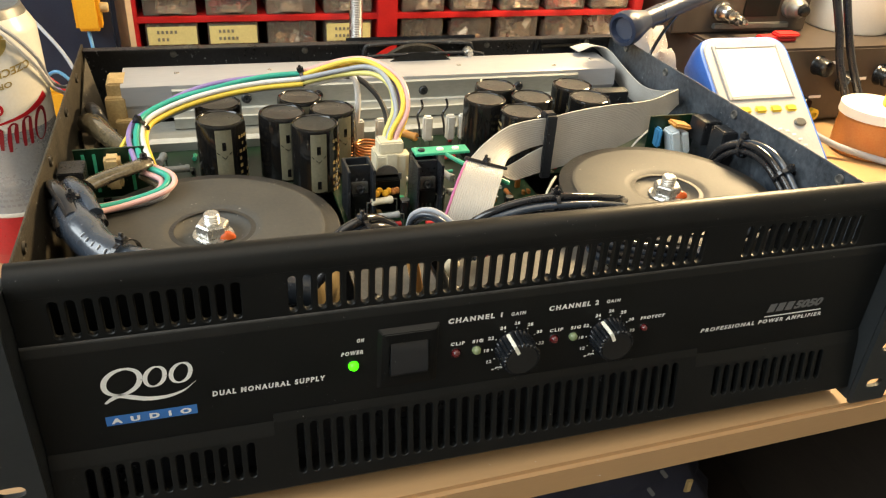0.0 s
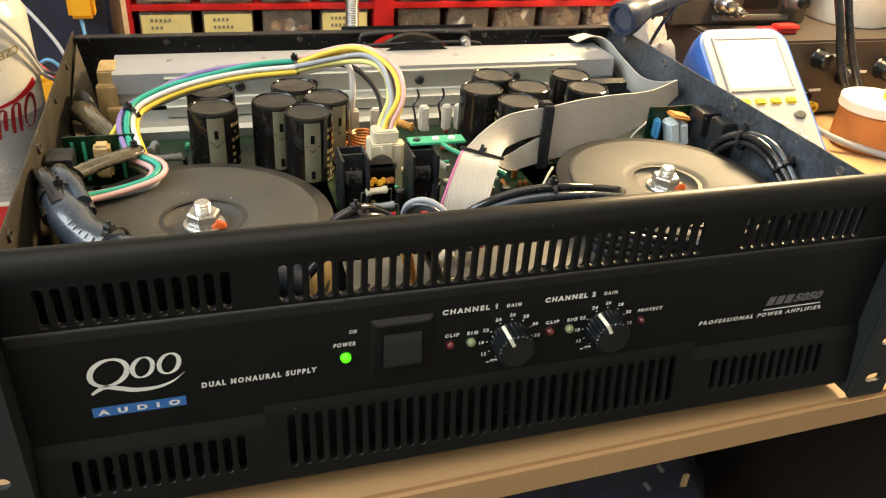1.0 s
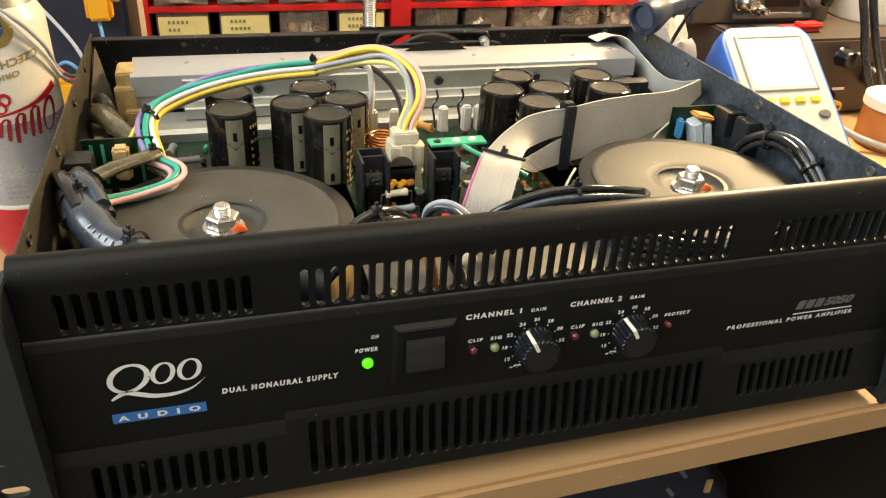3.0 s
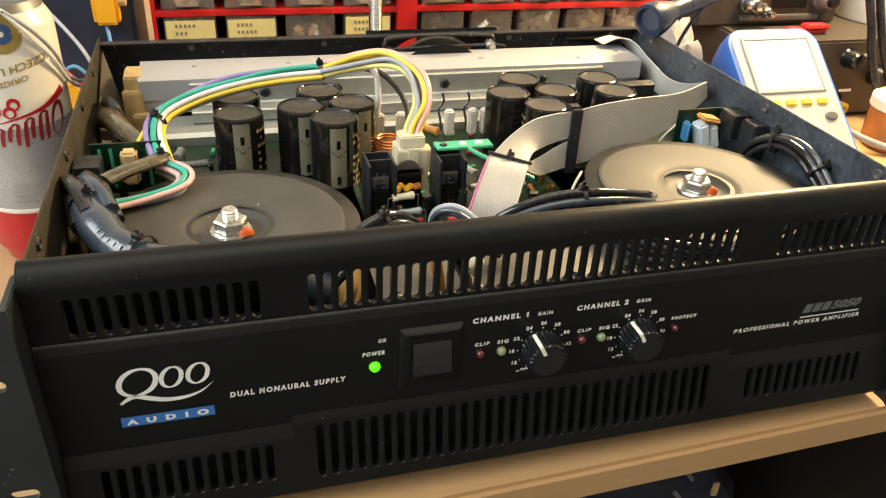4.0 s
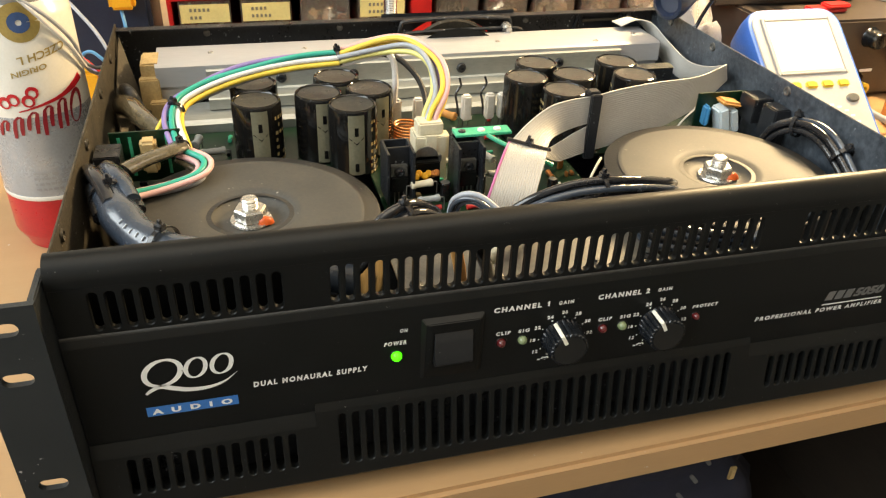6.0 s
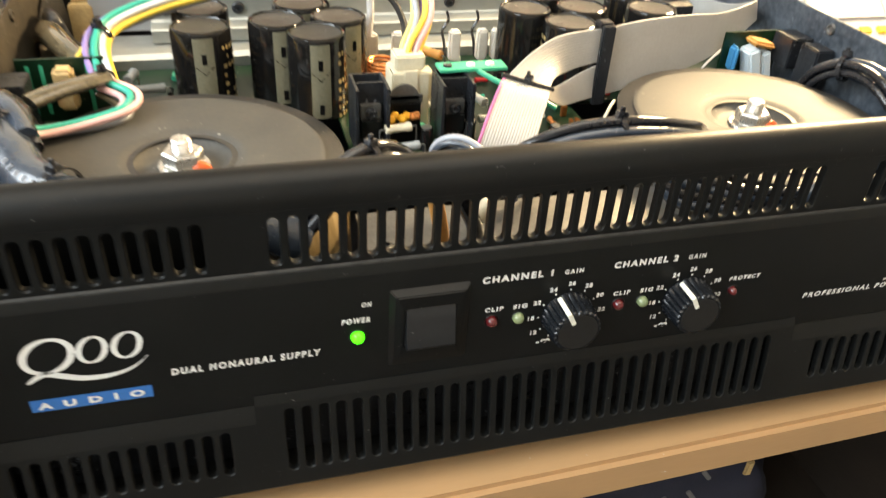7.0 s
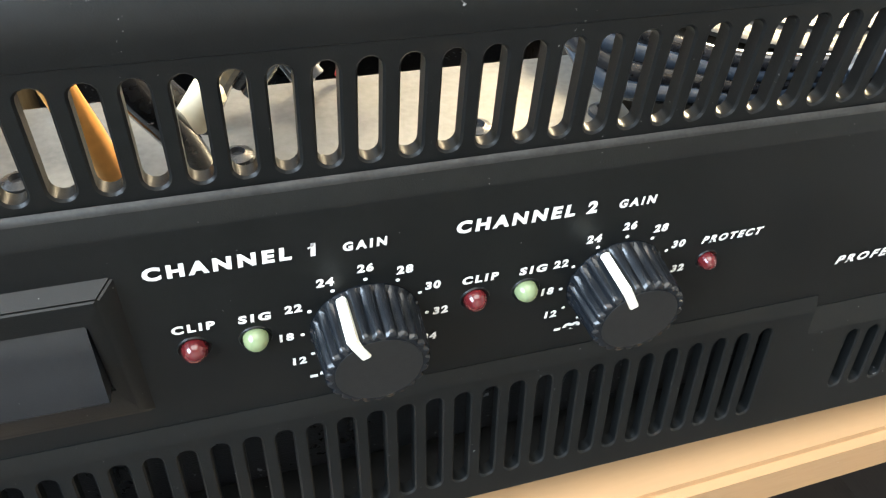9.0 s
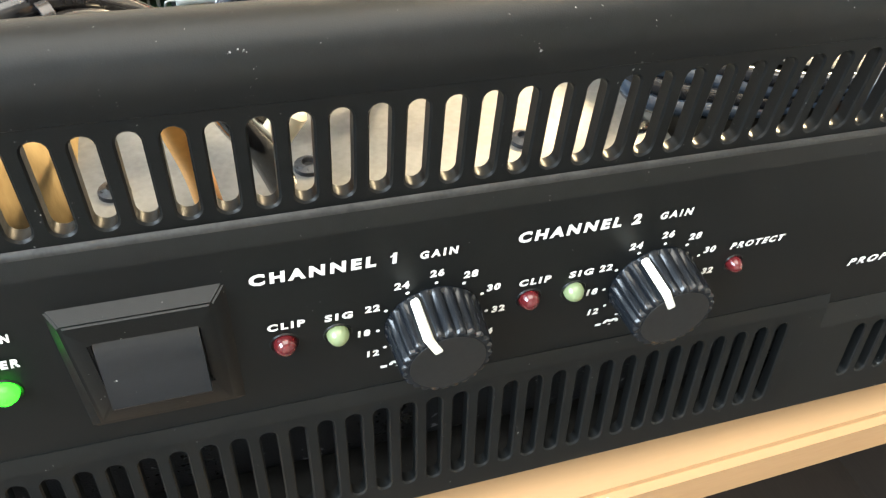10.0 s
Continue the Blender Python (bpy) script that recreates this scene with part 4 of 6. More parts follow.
b.transform(Matrix.Translation((0, 0, 0.1125)) @ Matrix.Diagonal((1, 1, 0.55, 1)) @ Matrix.Translation((0, 0, -0.1125)))
part("tape_wrap", b, M["tape"], amp, "brown translucent tape round a wire bundle")
part("dark_sleeve", tube([(-0.176, 0.262, 0.100), (-0.170, 0.238, 0.108), (-0.160, 0.212, 0.110), (-0.146, 0.186, 0.1085), (-0.138, 0.170, 0.109)], 0.0085, 14, taper=lambda t: 0.95 - 0.5 * t), M["tape"], amp, "dusty dark fabric sleeve")
part("dark_sleeve", tube([(-0.178, 0.30, 0.09), (-0.176, 0.276, 0.106), (-0.170, 0.255, 0.110), (-0.1665, 0.262, 0.095), (-0.166, 0.280, 0.085)], 0.004, 10), M["chassis"], amp)

# inlet board on the left
ib = part("small_board", box(-0.1760, -0.1370, 0.1760, 0.1776, 0.086, 0.1175, 0.0002), M["pcb"], amp, "small upright green board")
part("film_capacitor", box(-0.1595, -0.1505, 0.166, 0.1758, 0.095, 0.1150, 0.0016, seg=3), M["tan"], ib)
part("relay", box(-0.1822, -0.1685, 0.150, 0.168, 0.088, 0.1150, 0.0006), M["chassis"], amp, "black relay")
for x0 in (-0.172, -0.166, -0.146):
    part("solder_track", box(x0, x0 + 0.0018, 0.1756, 0.17595, 0.090, 0.1145), M["pcb_light"], ib)


def resistor(at, turn, length, r, key):
    m = Matrix.Translation(at) @ Matrix.Rotation(radians(turn), 4, "Z") @ Matrix.Rotation(radians(90), 4, "Y")
    k = length / 2
    ob = part("resistor", lathe([(0, -k), (r * 0.9, -k), (r, -k + 0.0008), (r, -k + 0.0022), (r * 0.85, -k + 0.003), (r * 0.85, k - 0.003), (r, k - 0.0022), (r, k - 0.0008), (r * 0.9, k), (0, k)], 14, m), M[key], amp)
    d = Vector((math.cos(radians(turn)), math.sin(radians(turn)), 0))
    for s in (-1, 1):
        p = Vector(at) + d * s * k
        part("lead", tube([p, p + d * s * 0.0022, p + d * s * 0.0030 + Vector((0, 0, -0.0015)), Vector((p.x + d.x * s * 0.003, p.y + d.y * s * 0.003, PZ + 0.001))], 0.0004, 6, step=4), M["zinc"], ob)


resistor((-0.1305, 0.212, 0.0925), 75, 0.012, 0.0028, "resistor")
resistor((-0.1215, 0.205, 0.0880), 5, 0.016, 0.0026, "resistor")
resistor((-0.1190, 0.190, 0.0850), 0, 0.012, 0.0022, "resistor")
resistor((-0.0015, 0.118, 0.0885), 6, 0.013, 0.0022, "resistor")
resistor((-0.0035, 0.128, 0.0935), 8, 0.013, 0.0024, "nylon")
resistor((0.0460, 0.158, 0.0930), 110, 0.014, 0.0026, "resistor")
resistor((0.0480, 0.143, 0.0885), 10, 0.012, 0.0022, "resistor")
resistor((0.0400, 0.232, 0.0905), 130, 0.014, 0.0032, "orange_comp")
for x in (-0.009, -0.005, -0.001, 0.003, 0.007, 0.010):
    part("transient_disc", lathe([(0, -0.0014), (0.0014, -0.0012), (0.0022, 0), (0.0014, 0.0012), (0, 0.0014)], 12, Matrix.Translation((x * 0.7, 0.1335 + 0.002 * math.sin(x * 900), 0.0965)) @ Matrix.Rotation(radians(60), 4, "X")), M["yellow"] if x < 0.006 else M["copper"], amp)


# transistor heat sinks
def clip_sink(x0):
    b = bmesh.new()
    x1 = x0 + 0.0165
    box(x0, x1, 0.1352, 0.1370, PZ + 0.004, 0.1145, 0.0003, b)
    box(x0, x1, 0.146, 0.1478, PZ + 0.004, 0.1145, 0.0003, b)
    for a in (x0, x1 - 0.0016):
        box(a, a + 0.0016, 0.1255, 0.146, PZ + 0.004, 0.1150, 0.0003, b)
    s = part("transistor_sink", b, M["chassis"], amp, "black folded transistor heat sink")
    cx = (x0 + x1) / 2
    t = part("transistor", box(cx - 0.005, cx + 0.005, 0.1300, 0.1348, PZ + 0.010, PZ + 0.0195, 0.0005), M["panel"], s)
    part("tab", box(cx - 0.005, cx + 0.005, 0.1318, 0.1350, PZ + 0.0190, PZ + 0.0265, 0.0004), M["zinc"], s)
    part("screw", lathe([(0.0030, 0), (0.0030, 0.0014), (0.0016, 0.0022), (0.001, 0.0010), (0, 0.0010)], 14, Matrix.Translation((cx, 0.1317, PZ + 0.0225)) @ Matrix.Rotation(radians(90), 4, "X")), M["chassis"], s)
    for k in (-1, 0, 1):
        part("leg", box(cx + k * 0.0026 - 0.0004, cx + k * 0.0026 + 0.0004, 0.1320, 0.1325, PZ + 0.0016, PZ + 0.010), M["zinc"], s)


clip_sink(-0.0245)
clip_sink(0.0175)
b = box(-0.0045, 0.0105, 0.1395, 0.1480, PZ + 0.0016, 0.1010, 0.0006)
bt = part("bridge_block", b, M["panel"], amp)
b = lathe([(0.0, 0), (0.0075, 0), (0.0075, 0.0012), (0, 0.0012)], 24, Matrix.Translation((0.0030, 0.1455, 0.1015)) @ Matrix.Rotation(radians(90), 4, "X"))
box(-0.0065, 0.0125, 0.1443, 0.1455, 0.0985, 0.1030, 0.0003, b)
part("metal_tab", b, M["zinc"], bt)
b = bmesh.new()
box(-0.0012, 0.0185, 0.1545, 0.1715, PZ + 0.0016, 0.1105, 0.0008, b)
box(0.0008, 0.0165, 0.1565, 0.1695, 0.1105, 0.1185, 0.0010, b)
box(0.0185, 0.0215, 0.158, 0.168, 0.094, 0.1085, 0.0006, b)
box(0.005, 0.012, 0.1530, 0.1546, 0.090, 0.112, 0.0004, b)
part("plug", b, M["nylon"], amp, "cream nylon multi-way plug")
b = tube([(0.0035 + 0.0086 * math.cos(radians(30 * k)), 0.200 + 0.0086 * math.sin(radians(30 * k)), 0.083 + 0.0022 * k / 12) for k in range(97)], 0.0008, 8, step=2)
part("choke", b, M["copper"], amp, "copper wire choke coil")
for x in (0.0545, 0.0720, 0.0815, 0.0035, 0.0190):
    c = part("ceramic_resistor", box(x - 0.0034, x + 0.0034, 0.2310, 0.2370, 0.0845, 0.1035, 0.0012, seg=3), M["ceramic"], amp)
    for s in (-0.002, 0.002):
        part("lead", box(x + s - 0.0003, x + s + 0.0003, 0.2338, 0.2344, PZ + 0.001, 0.085), M["zinc"], c)
for x in (-0.003, 0.0545, 0.0740):
    part("sensor_wire", tube([(x, 0.2540, 0.1085), (x + 0.001, 0.2532, 0.1030), (x - 0.0025, 0.2530, 0.0965), (x - 0.002, 0.2500, 0.0900), (x - 0.002, 0.246, 0.082)], 0.0009, 8), M["black_wire"], amp)
b = box(0.0195, 0.0545, 0.1395, 0.1500, 0.1155, 0.1171, 0.0003)
gs = part("strip_board", b, M["pcb_light"], amp, "narrow pale green board screwed to a heat sink")
for x in (0.0245, 0.0365, 0.0465):
    part("screw", lathe([(0.0024, 0), (0.0021, 0.0009), (0, 0.0012)], 12, Matrix.Translation((x, 0.1447, 0.1171))), M["chassis"] if x < 0.03 else M["ceramic"], gs)
part("green_lead", tube([(0.039, 0.140, 0.1158), (0.046, 0.134, 0.1130), (0.056, 0.127, 0.1100), (0.066, 0.122, 0.1065), (0.074, 0.119, 0.1030)], 0.0014), M["pcb_light"], amp)

# electrolytics, tall small parts and solder debris on the board
rnd = random.Random(5)
for x, y, r, hgt, key in ((0.0575, 0.112, 0.0032, 0.013, "blue_comp"), (0.034, 0.133, 0.0036, 0.013, "cap_sleeve"), (0.0115, 0.131, 0.0034, 0.012, "cap_sleeve"), (-0.008, 0.100, 0.003, 0.009, "cap_sleeve"), (0.010, 0.103, 0.0032, 0.009, "cap_sleeve"), (-0.016, 0.107, 0.003, 0.010, "cap_sleeve"), (0.078, 0.125, 0.003, 0.011, "cap_sleeve"), (-0.108, 0.180, 0.0035, 0.013, "cap_sleeve"), (-0.128, 0.190, 0.003, 0.011, "cap_sleeve")):
    c = part("small_capacitor", lathe([(0, 0), (r, 0), (r, hgt - 0.0006), (r * 0.85, hgt), (0, hgt - 0.0002)], 18, Matrix.Translation((x, y, PZ + 0.0016))), M[key], amp)
    part("end_cap", lathe([(r * 0.84, hgt + 0.0001), (0, hgt + 0.0003)], 16, Matrix.Translation((x, y, PZ + 0.0016))), M["zinc"], c)
keys = ["resistor", "tan", "copper", "panel", "zinc", "pcb_light", "w_red", "ceramic", "black_wire"]
for k in range(110):
    if k < 60:
        x, y = rnd.uniform(-0.022, 0.102), rnd.uniform(0.090, 0.172)
    else:
        x, y = rnd.uniform(-0.165, 0.235), rnd.uniform(0.176, 0.250)
    s = rnd.uniform(0.0012, 0.0026)
    hgt = rnd.uniform(0.0015, 0.007)
    m = Matrix.Translation((x, y, PZ + 0.0016)) @ Matrix.Rotation(rnd.choice((0, 1.5708, 0.1, 1.45)), 4, "Z")
    if rnd.random() < 0.5:
        part("board_component", box(-s, s, -s * 0.6, s * 0.6, 0, hgt, 0.0003, m=m), M[rnd.choice(keys)], amp)
    else:
        part("board_component", lathe([(0, -s * 1.6), (s * 0.7, -s * 1.6), (s * 0.55, 0), (s * 0.7, s * 1.6), (0, s * 1.6)], 10, m @ Matrix.Translation((0, 0, s * 0.8)) @ Matrix.Rotation(1.5708, 4, "Y")), M[rnd.choice(keys)], amp)
cn = part("header", box(0.000, 0.022, 0.089, 0.0945, PZ + 0.0016, 0.0900, 0.0004), M["ceramic"], amp, "white wire header")
bundle([(0.004, 0.091, 0.089), (0.006, 0.086, 0.1035), (0.015, 0.080, 0.1080), (0.026, 0.072, 0.1000), (0.036, 0.066, 0.086)], [(-0.9, 0.3, "sheath"), (0.2, 0.8, "sheath"), (0.9, -0.3, "black_wire"), (-0.2, -0.7, "w_grey")], 0.0015, "wire")
part("ribbon_socket", box(0.018, 0.056, 0.0895, 0.0975, PZ + 0.0016, 0.0880, 0.0005), M["panel"], amp)


# flat ribbon cable
def ribbon(a, c, n, key, name, lift=0.00038):
    """A flat cable of n cores between two edge lines."""
    pa, pc = smooth_path(a, 8), smooth_path(c, 8)
    b = bmesh.new()
    rows = []
    cols = n * 4
    for i in range(len(pa)):
        d = (pa[min(i + 1, len(pa) - 1)] - pa[max(i - 1, 0)] + pc[min(i + 1, len(pc) - 1)] - pc[max(i - 1, 0)]).normalized()
        nr = (pc[i] - pa[i]).cross(d).normalized()
        front, back = [], []
        for k in range(cols + 1):
            p = pa[i].lerp(pc[i], k / cols)
            hgt = lift * (0.35 + abs(math.sin(math.pi * k / 4)))
            front.append(b.verts.new(p + nr * hgt))
            back.append(b.verts.new(p - nr * hgt))
        rows.append(front + back[::-1])
    k = len(rows[0])
    for p, q in zip(rows, rows[1:]):
        for i in range(k):
            j = (i + 1) % k
            b.faces.new((p[i], p[j], q[j], q[i]))
    return part(name, b, M[key], amp, angle=80)


ribbon([(0.212, 0.318, 0.1205), (0.226, 0.317, 0.1255), (0.2370, 0.311, 0.1235), (0.2420, 0.290, 0.1150), (0.2445, 0.262, 0.1090), (0.2465, 0.238, 0.1125), (0.2475, 0.2160, 0.1215)],
       [(0.212, 0.336, 0.1195), (0.230, 0.337, 0.1215), (0.2450, 0.334, 0.1110), (0.2510, 0.318, 0.0950), (0.2540, 0.285, 0.0860), (0.2545, 0.250, 0.0900), (0.2530, 0.2190, 0.1080)], 26, "ribbon", "ribbon_cable")
ribbon([(0.2475, 0.2160, 0.1215), (0.212, 0.1965, 0.1215), (0.172, 0.1800, 0.1262), (0.140, 0.1690, 0.1278), (0.1165, 0.1620, 0.1268)],
       [(0.2530, 0.2190, 0.1080), (0.220, 0.1990, 0.0980), (0.180, 0.1810, 0.0920), (0.142, 0.1665, 0.0905), (0.1185, 0.1600, 0.0890)], 26, "ribbon", "ribbon_cable")
ribbon([(0.1165, 0.1620, 0.1268), (0.100, 0.1575, 0.1275), (0.082, 0.150, 0.1272), (0.064, 0.139, 0.1225), (0.0500, 0.1285, 0.1165)],
       [(0.1170, 0.1610, 0.1090), (0.102, 0.1560, 0.1085), (0.090, 0.148, 0.1090), (0.080, 0.138, 0.1105), (0.0730, 0.1275, 0.1092)], 13, "ribbon", "ribbon_cable")
ribbon([(0.1170, 0.1608, 0.1082), (0.102, 0.154, 0.1060), (0.088, 0.145, 0.1045), (0.076, 0.135, 0.1062), (0.0640, 0.1262, 0.1098)],
       [(0.1185, 0.1598, 0.0895), (0.104, 0.152, 0.0905), (0.092, 0.143, 0.0930), (0.084, 0.134, 0.0970), (0.0745, 0.1255, 0.1035)], 13, "ribbon", "ribbon_cable")
ribbon([(0.0500, 0.1285, 0.1165), (0.0440, 0.1190, 0.1155), (0.0360, 0.1080, 0.1080), (0.0290, 0.0985, 0.0990), (0.0230, 0.0925, 0.0880)],
       [(0.0730, 0.1275, 0.1092), (0.0690, 0.1180, 0.1095), (0.0620, 0.1070, 0.1030), (0.0560, 0.0980, 0.0960), (0.0500, 0.0925, 0.0870)], 18, "ribbon", "ribbon_cable")
part("ribbon_stripe", tube([(0.0495, 0.1285, 0.1167), (0.0434, 0.1190, 0.1157), (0.0354, 0.1080, 0.1082), (0.0284, 0.0985, 0.0992), (0.0224, 0.0925, 0.0882)], 0.0008), M["ribbon_pink"], amp, "pink marker core of the ribbon")
b = box(0.1120, 0.1190, 0.1545, 0.1580, 0.086, 0.1300, 0.0006)
box(0.1120, 0.1190, 0.1580, 0.1650, 0.1275, 0.1310, 0.0006, b)
box(0.1120, 0.1150, 0.1645, 0.1672, 0.086, 0.1300, 0.0006, b)
part("ribbon_clamp", b, M["chassis"], amp, "black clamp holding the ribbon cable upright")
tie((0.0615, 0.1272, 0.1128), (-0.6, -0.7, -0.3), 0.0015, amp, 0.006)
part("tie_band", tube([(0.0470, 0.1272, 0.1185), (0.0600, 0.1258, 0.1145), (0.0740, 0.1250, 0.1100)], 0.0011), M["black_wire"], amp)

# black cables along the front and at the right
bundle([(0.018, 0.066, 0.090), (0.030, 0.060, 0.1080), (0.048, 0.0555, 0.1175), (0.072, 0.0550, 0.1215), (0.095, 0.0580, 0.1195), (0.116, 0.0640, 0.1120), (0.128, 0.074, 0.104)], [(-0.9, 0.5, "black_wire"), (0.1, 0.9, "sheath"), (0.9, 0.3, "black_wire"), (-0.6, -0.6, "sheath"), (0.5, -0.7, "black_wire"), (1.6, -0.3, "sheath")], 0.0021, "cable")
tie((0.0735, 0.0551, 0.1215), (1, 0.03, -0.02), 0.0060, amp, 0.005)
bundle([(-0.060, 0.046, 0.095), (-0.048, 0.046, 0.1100), (-0.036, 0.050, 0.1180), (-0.024, 0.058, 0.1175), (-0.012, 0.066, 0.108), (-0.004, 0.070, 0.092)], [(-0.6, 0.3, "black_wire"), (0.6, 0.4, "black_wire"), (0.0, -0.7, "sheath")], 0.0026, "cable")
tie((-0.031, 0.0535, 0.1180), (0.012, 0.008, 0.0), 0.0058, amp, 0.005)
bundle([(0.2390, 0.146, 0.088), (0.2400, 0.140, 0.1030), (0.2430, 0.128, 0.1120), (0.2465, 0.112, 0.1150), (0.2485, 0.094, 0.1130), (0.2490, 0.078, 0.1050), (0.2470, 0.064, 0.094), (0.243, 0.054, 0.075)], [(-1.0, 0.4, "black_wire"), (0.0, 0.9, "sheath"), (0.8, 0.3, "black_wire"), (-0.5, -0.6, "black_wire"), (0.4, -0.6, "sheath")], 0.0022, "cable")
tie((0.2487, 0.086, 0.1092), (0.001, -0.019, -0.009), 0.0068, amp)
tie((0.2440, 0.124, 0.1130), (0.01, -0.030, 0.006), 0.0066, amp)

# output board on the right
ob_ = part("small_board", box(0.2110, 0.2500, 0.1880, 0.1896, 0.080, 0.1120, 0.0002), M["pcb"], amp, "small upright green board")
lean = Matrix.Translation((0.231, 0.181, 0.094)) @ Matrix.Rotation(radians(-17), 4, "Y") @ Matrix.Translation((-0.231, -0.181, -0.094))
b = box(0.2245, 0.2325, 0.1755, 0.1878, 0.084, 0.1055, 0.0014, None, lean, 3)
box(0.2335, 0.2400, 0.1765, 0.1878, 0.083, 0.1010, 0.0014, b, lean, 3)
part("potted_block", b, M["pale_comp"], ob_)
b = box(0.2235, 0.2390, 0.1750, 0.1878, 0.1056, 0.1090, 0.0015, None, Matrix.Translation((0.231, 0.181, 0.107)) @ Matrix.Rotation(radians(12), 4, "Y") @ Matrix.Translation((-0.231, -0.181, -0.107)), 3)
part("resin_block", b, M["orange_comp"], ob_)
part("film_capacitor", box(0.2145, 0.2185, 0.1800, 0.1878, 0.090, 0.1050, 0.0015, seg=3), M["blue_comp"], ob_)
part("relay", box(0.2455, 0.2570, 0.1480, 0.1640, 0.085, 0.1130, 0.0008), M["chassis"], amp, "black relay")
part("bracket_plate", box(0.243, 0.2575, 0.168, 0.186, 0.0955, 0.1130, 0.0006), M["chassis"], amp)
part("sense_wire", tube([(0.190, 0.182, 0.082), (0.200, 0.186, 0.0930), (0.212, 0.192, 0.0985), (0.222, 0.198, 0.1015)], 0.0007), M["w_white"], amp)
part("hook_wire", tube([(0.092, 0.106, 0.085), (0.094, 0.108, 0.096), (0.099, 0.112, 0.1035), (0.104, 0.117, 0.106)], 0.0008), M["nylon"], amp)
part("plate_at_heat_sink", strip([(0.2615, 0.094), (0.2615, 0.1040), (0.2690, 0.1055), (0.2700, 0.094)], 0.1930, 0.2330), M["chassis"], amp)

# leads crossing behind the upper grille
part("orange_strap", tube([(-0.0135, 0.0300, 0.1260), (-0.0105, 0.0315, 0.1100), (-0.0075, 0.0330, 0.0960), (-0.006, 0.034, 0.0835)], 0.0030, 10), M["orange_comp"], amp)
part("cable", tube([(-0.004, 0.0300, 0.1230), (0.001, 0.0320, 0.1080), (0.0065, 0.0350, 0.0960), (0.010, 0.038, 0.0840)], 0.0034, 10), M["black_wire"], amp)
part("cable", tube([(-0.020, 0.040, 0.1180), (-0.012, 0.040, 0.1120), (0.002, 0.042, 0.1060), (0.012, 0.046, 0.0900)], 0.0022, 10), M["black_wire"], amp)
part("lug", cyl(0.0034, 0.0, 0.010, 16, Matrix.Translation((0.0085, 0.0380, 0.0960)) @ Matrix.Rotation(radians(35), 4, "Y"), bev=0.001), M["nylon"], amp)
part("lead", tube([(0.013, 0.060, 0.0835), (0.019, 0.058, 0.0960), (0.028, 0.060, 0.1000), (0.040, 0.066, 0.0985)], 0.0018, 8), M["tape"], amp)
part("lead", tube([(0.036, 0.070, 0.083), (0.040, 0.066, 0.0960), (0.050, 0.064, 0.1010), (0.066, 0.068, 0.0960)], 0.0013, 8), M["w_white"], amp)
part("lead", tube([(0.044, 0.072, 0.083), (0.047, 0.069, 0.0940), (0.052, 0.070, 0.0990), (0.060, 0.074, 0.0950)], 0.0013, 8), M["w_red"], amp)
for k in range(4):
    part("cable", tube([(0.078 + 0.004 * k, 0.050, 0.1130 - 0.003 * k), (0.098, 0.046 - 0.002 * k, 0.1060 - 0.004 * k), (0.118, 0.044 - 0.002 * k, 0.0985 - 0.003 * k), (0.138, 0.038, 0.0960 - 0.003 * k), (0.160, 0.030, 0.0980)], 0.0024, 10), M["sheath" if k % 2 else "black_wire"], amp)
part("cable", tube([(0.150, 0.026, 0.098), (0.175, 0.023, 0.1130), (0.196, 0.022, 0.1180), (0.214, 0.024, 0.1080), (0.226, 0.030, 0.090)], 0.0040, 10), M["sheath"], amp)

# pale unreadable print along the sleeve
line = smooth_path(SLEEVE[3:7], 12)
rp = random.Random(11)
for i in range(8, len(line) - 4, 2):
    if rp.random() < 0.25:
        continue
    c = line[i]
    d = (line[i + 1] - line[i - 1]).normalized()
    nrm = Vector((-0.25, -0.62, 0.74))
    nrm = (nrm - d * nrm.dot(d)).normalized()
    s_ = d.cross(nrm)
    mm = Matrix((( d.x, s_.x, nrm.x, c.x + nrm.x * 0.0098), (d.y, s_.y, nrm.y, c.y + nrm.y * 0.0098), (d.z, s_.z, nrm.z, c.z + nrm.z * 0.0098), (0, 0, 0, 1)))
    part("print_mark", box(-0.0003, 0.0003, -0.0012, 0.0012, -0.0008, 0.0001, 0, None, mm), M["w_grey"], sl)

# ---- things round the amplifier ----

# drinks can standing upside down beside the amplifier
CR, CX, CY = 0.0331, -0.2325, 0.2780
can = thing("drinks_can", (CX, CY, 0), "white, grey and red drinks can standing upside down on the bench", "can")
part("red_band", lathe([(0, 0.0035), (0.024, 0.003), (0.0262, 0.0), (0.0275, 0.0006), (0.0282, 0.004), (CR - 0.001, 0.0115), (CR, 0.0140), (CR, 0.0435)], 64), M["can_red"], can, "red lacquer band")
part("grey_band", lathe([(CR, 0.0435), (CR, 0.102)], 64), M["can_grey"], can, "silver grey lacquer band")
part("white_band", lathe([(CR, 0.102), (CR, 0.162), (CR - 0.0008, 0.1645), (CR - 0.0045, 0.1715)], 64), M["can_white"], can, "white lacquer band")
part("base_rim", lathe([(CR - 0.0045, 0.1715), (CR - 0.0065, 0.1765), (CR - 0.0080, 0.1772), (CR - 0.0095, 0.1760), (0.012, 0.170), (0, 0.1685)], 64), M["zinc"], can, "bare metal base rim")
part("seam", lathe([(CR + 0.0001, 0.0420), (CR + 0.0003, 0.0425), (CR + 0.0003, 0.0447), (CR + 0.0001, 0.0452)], 64), M["can_white"], can)


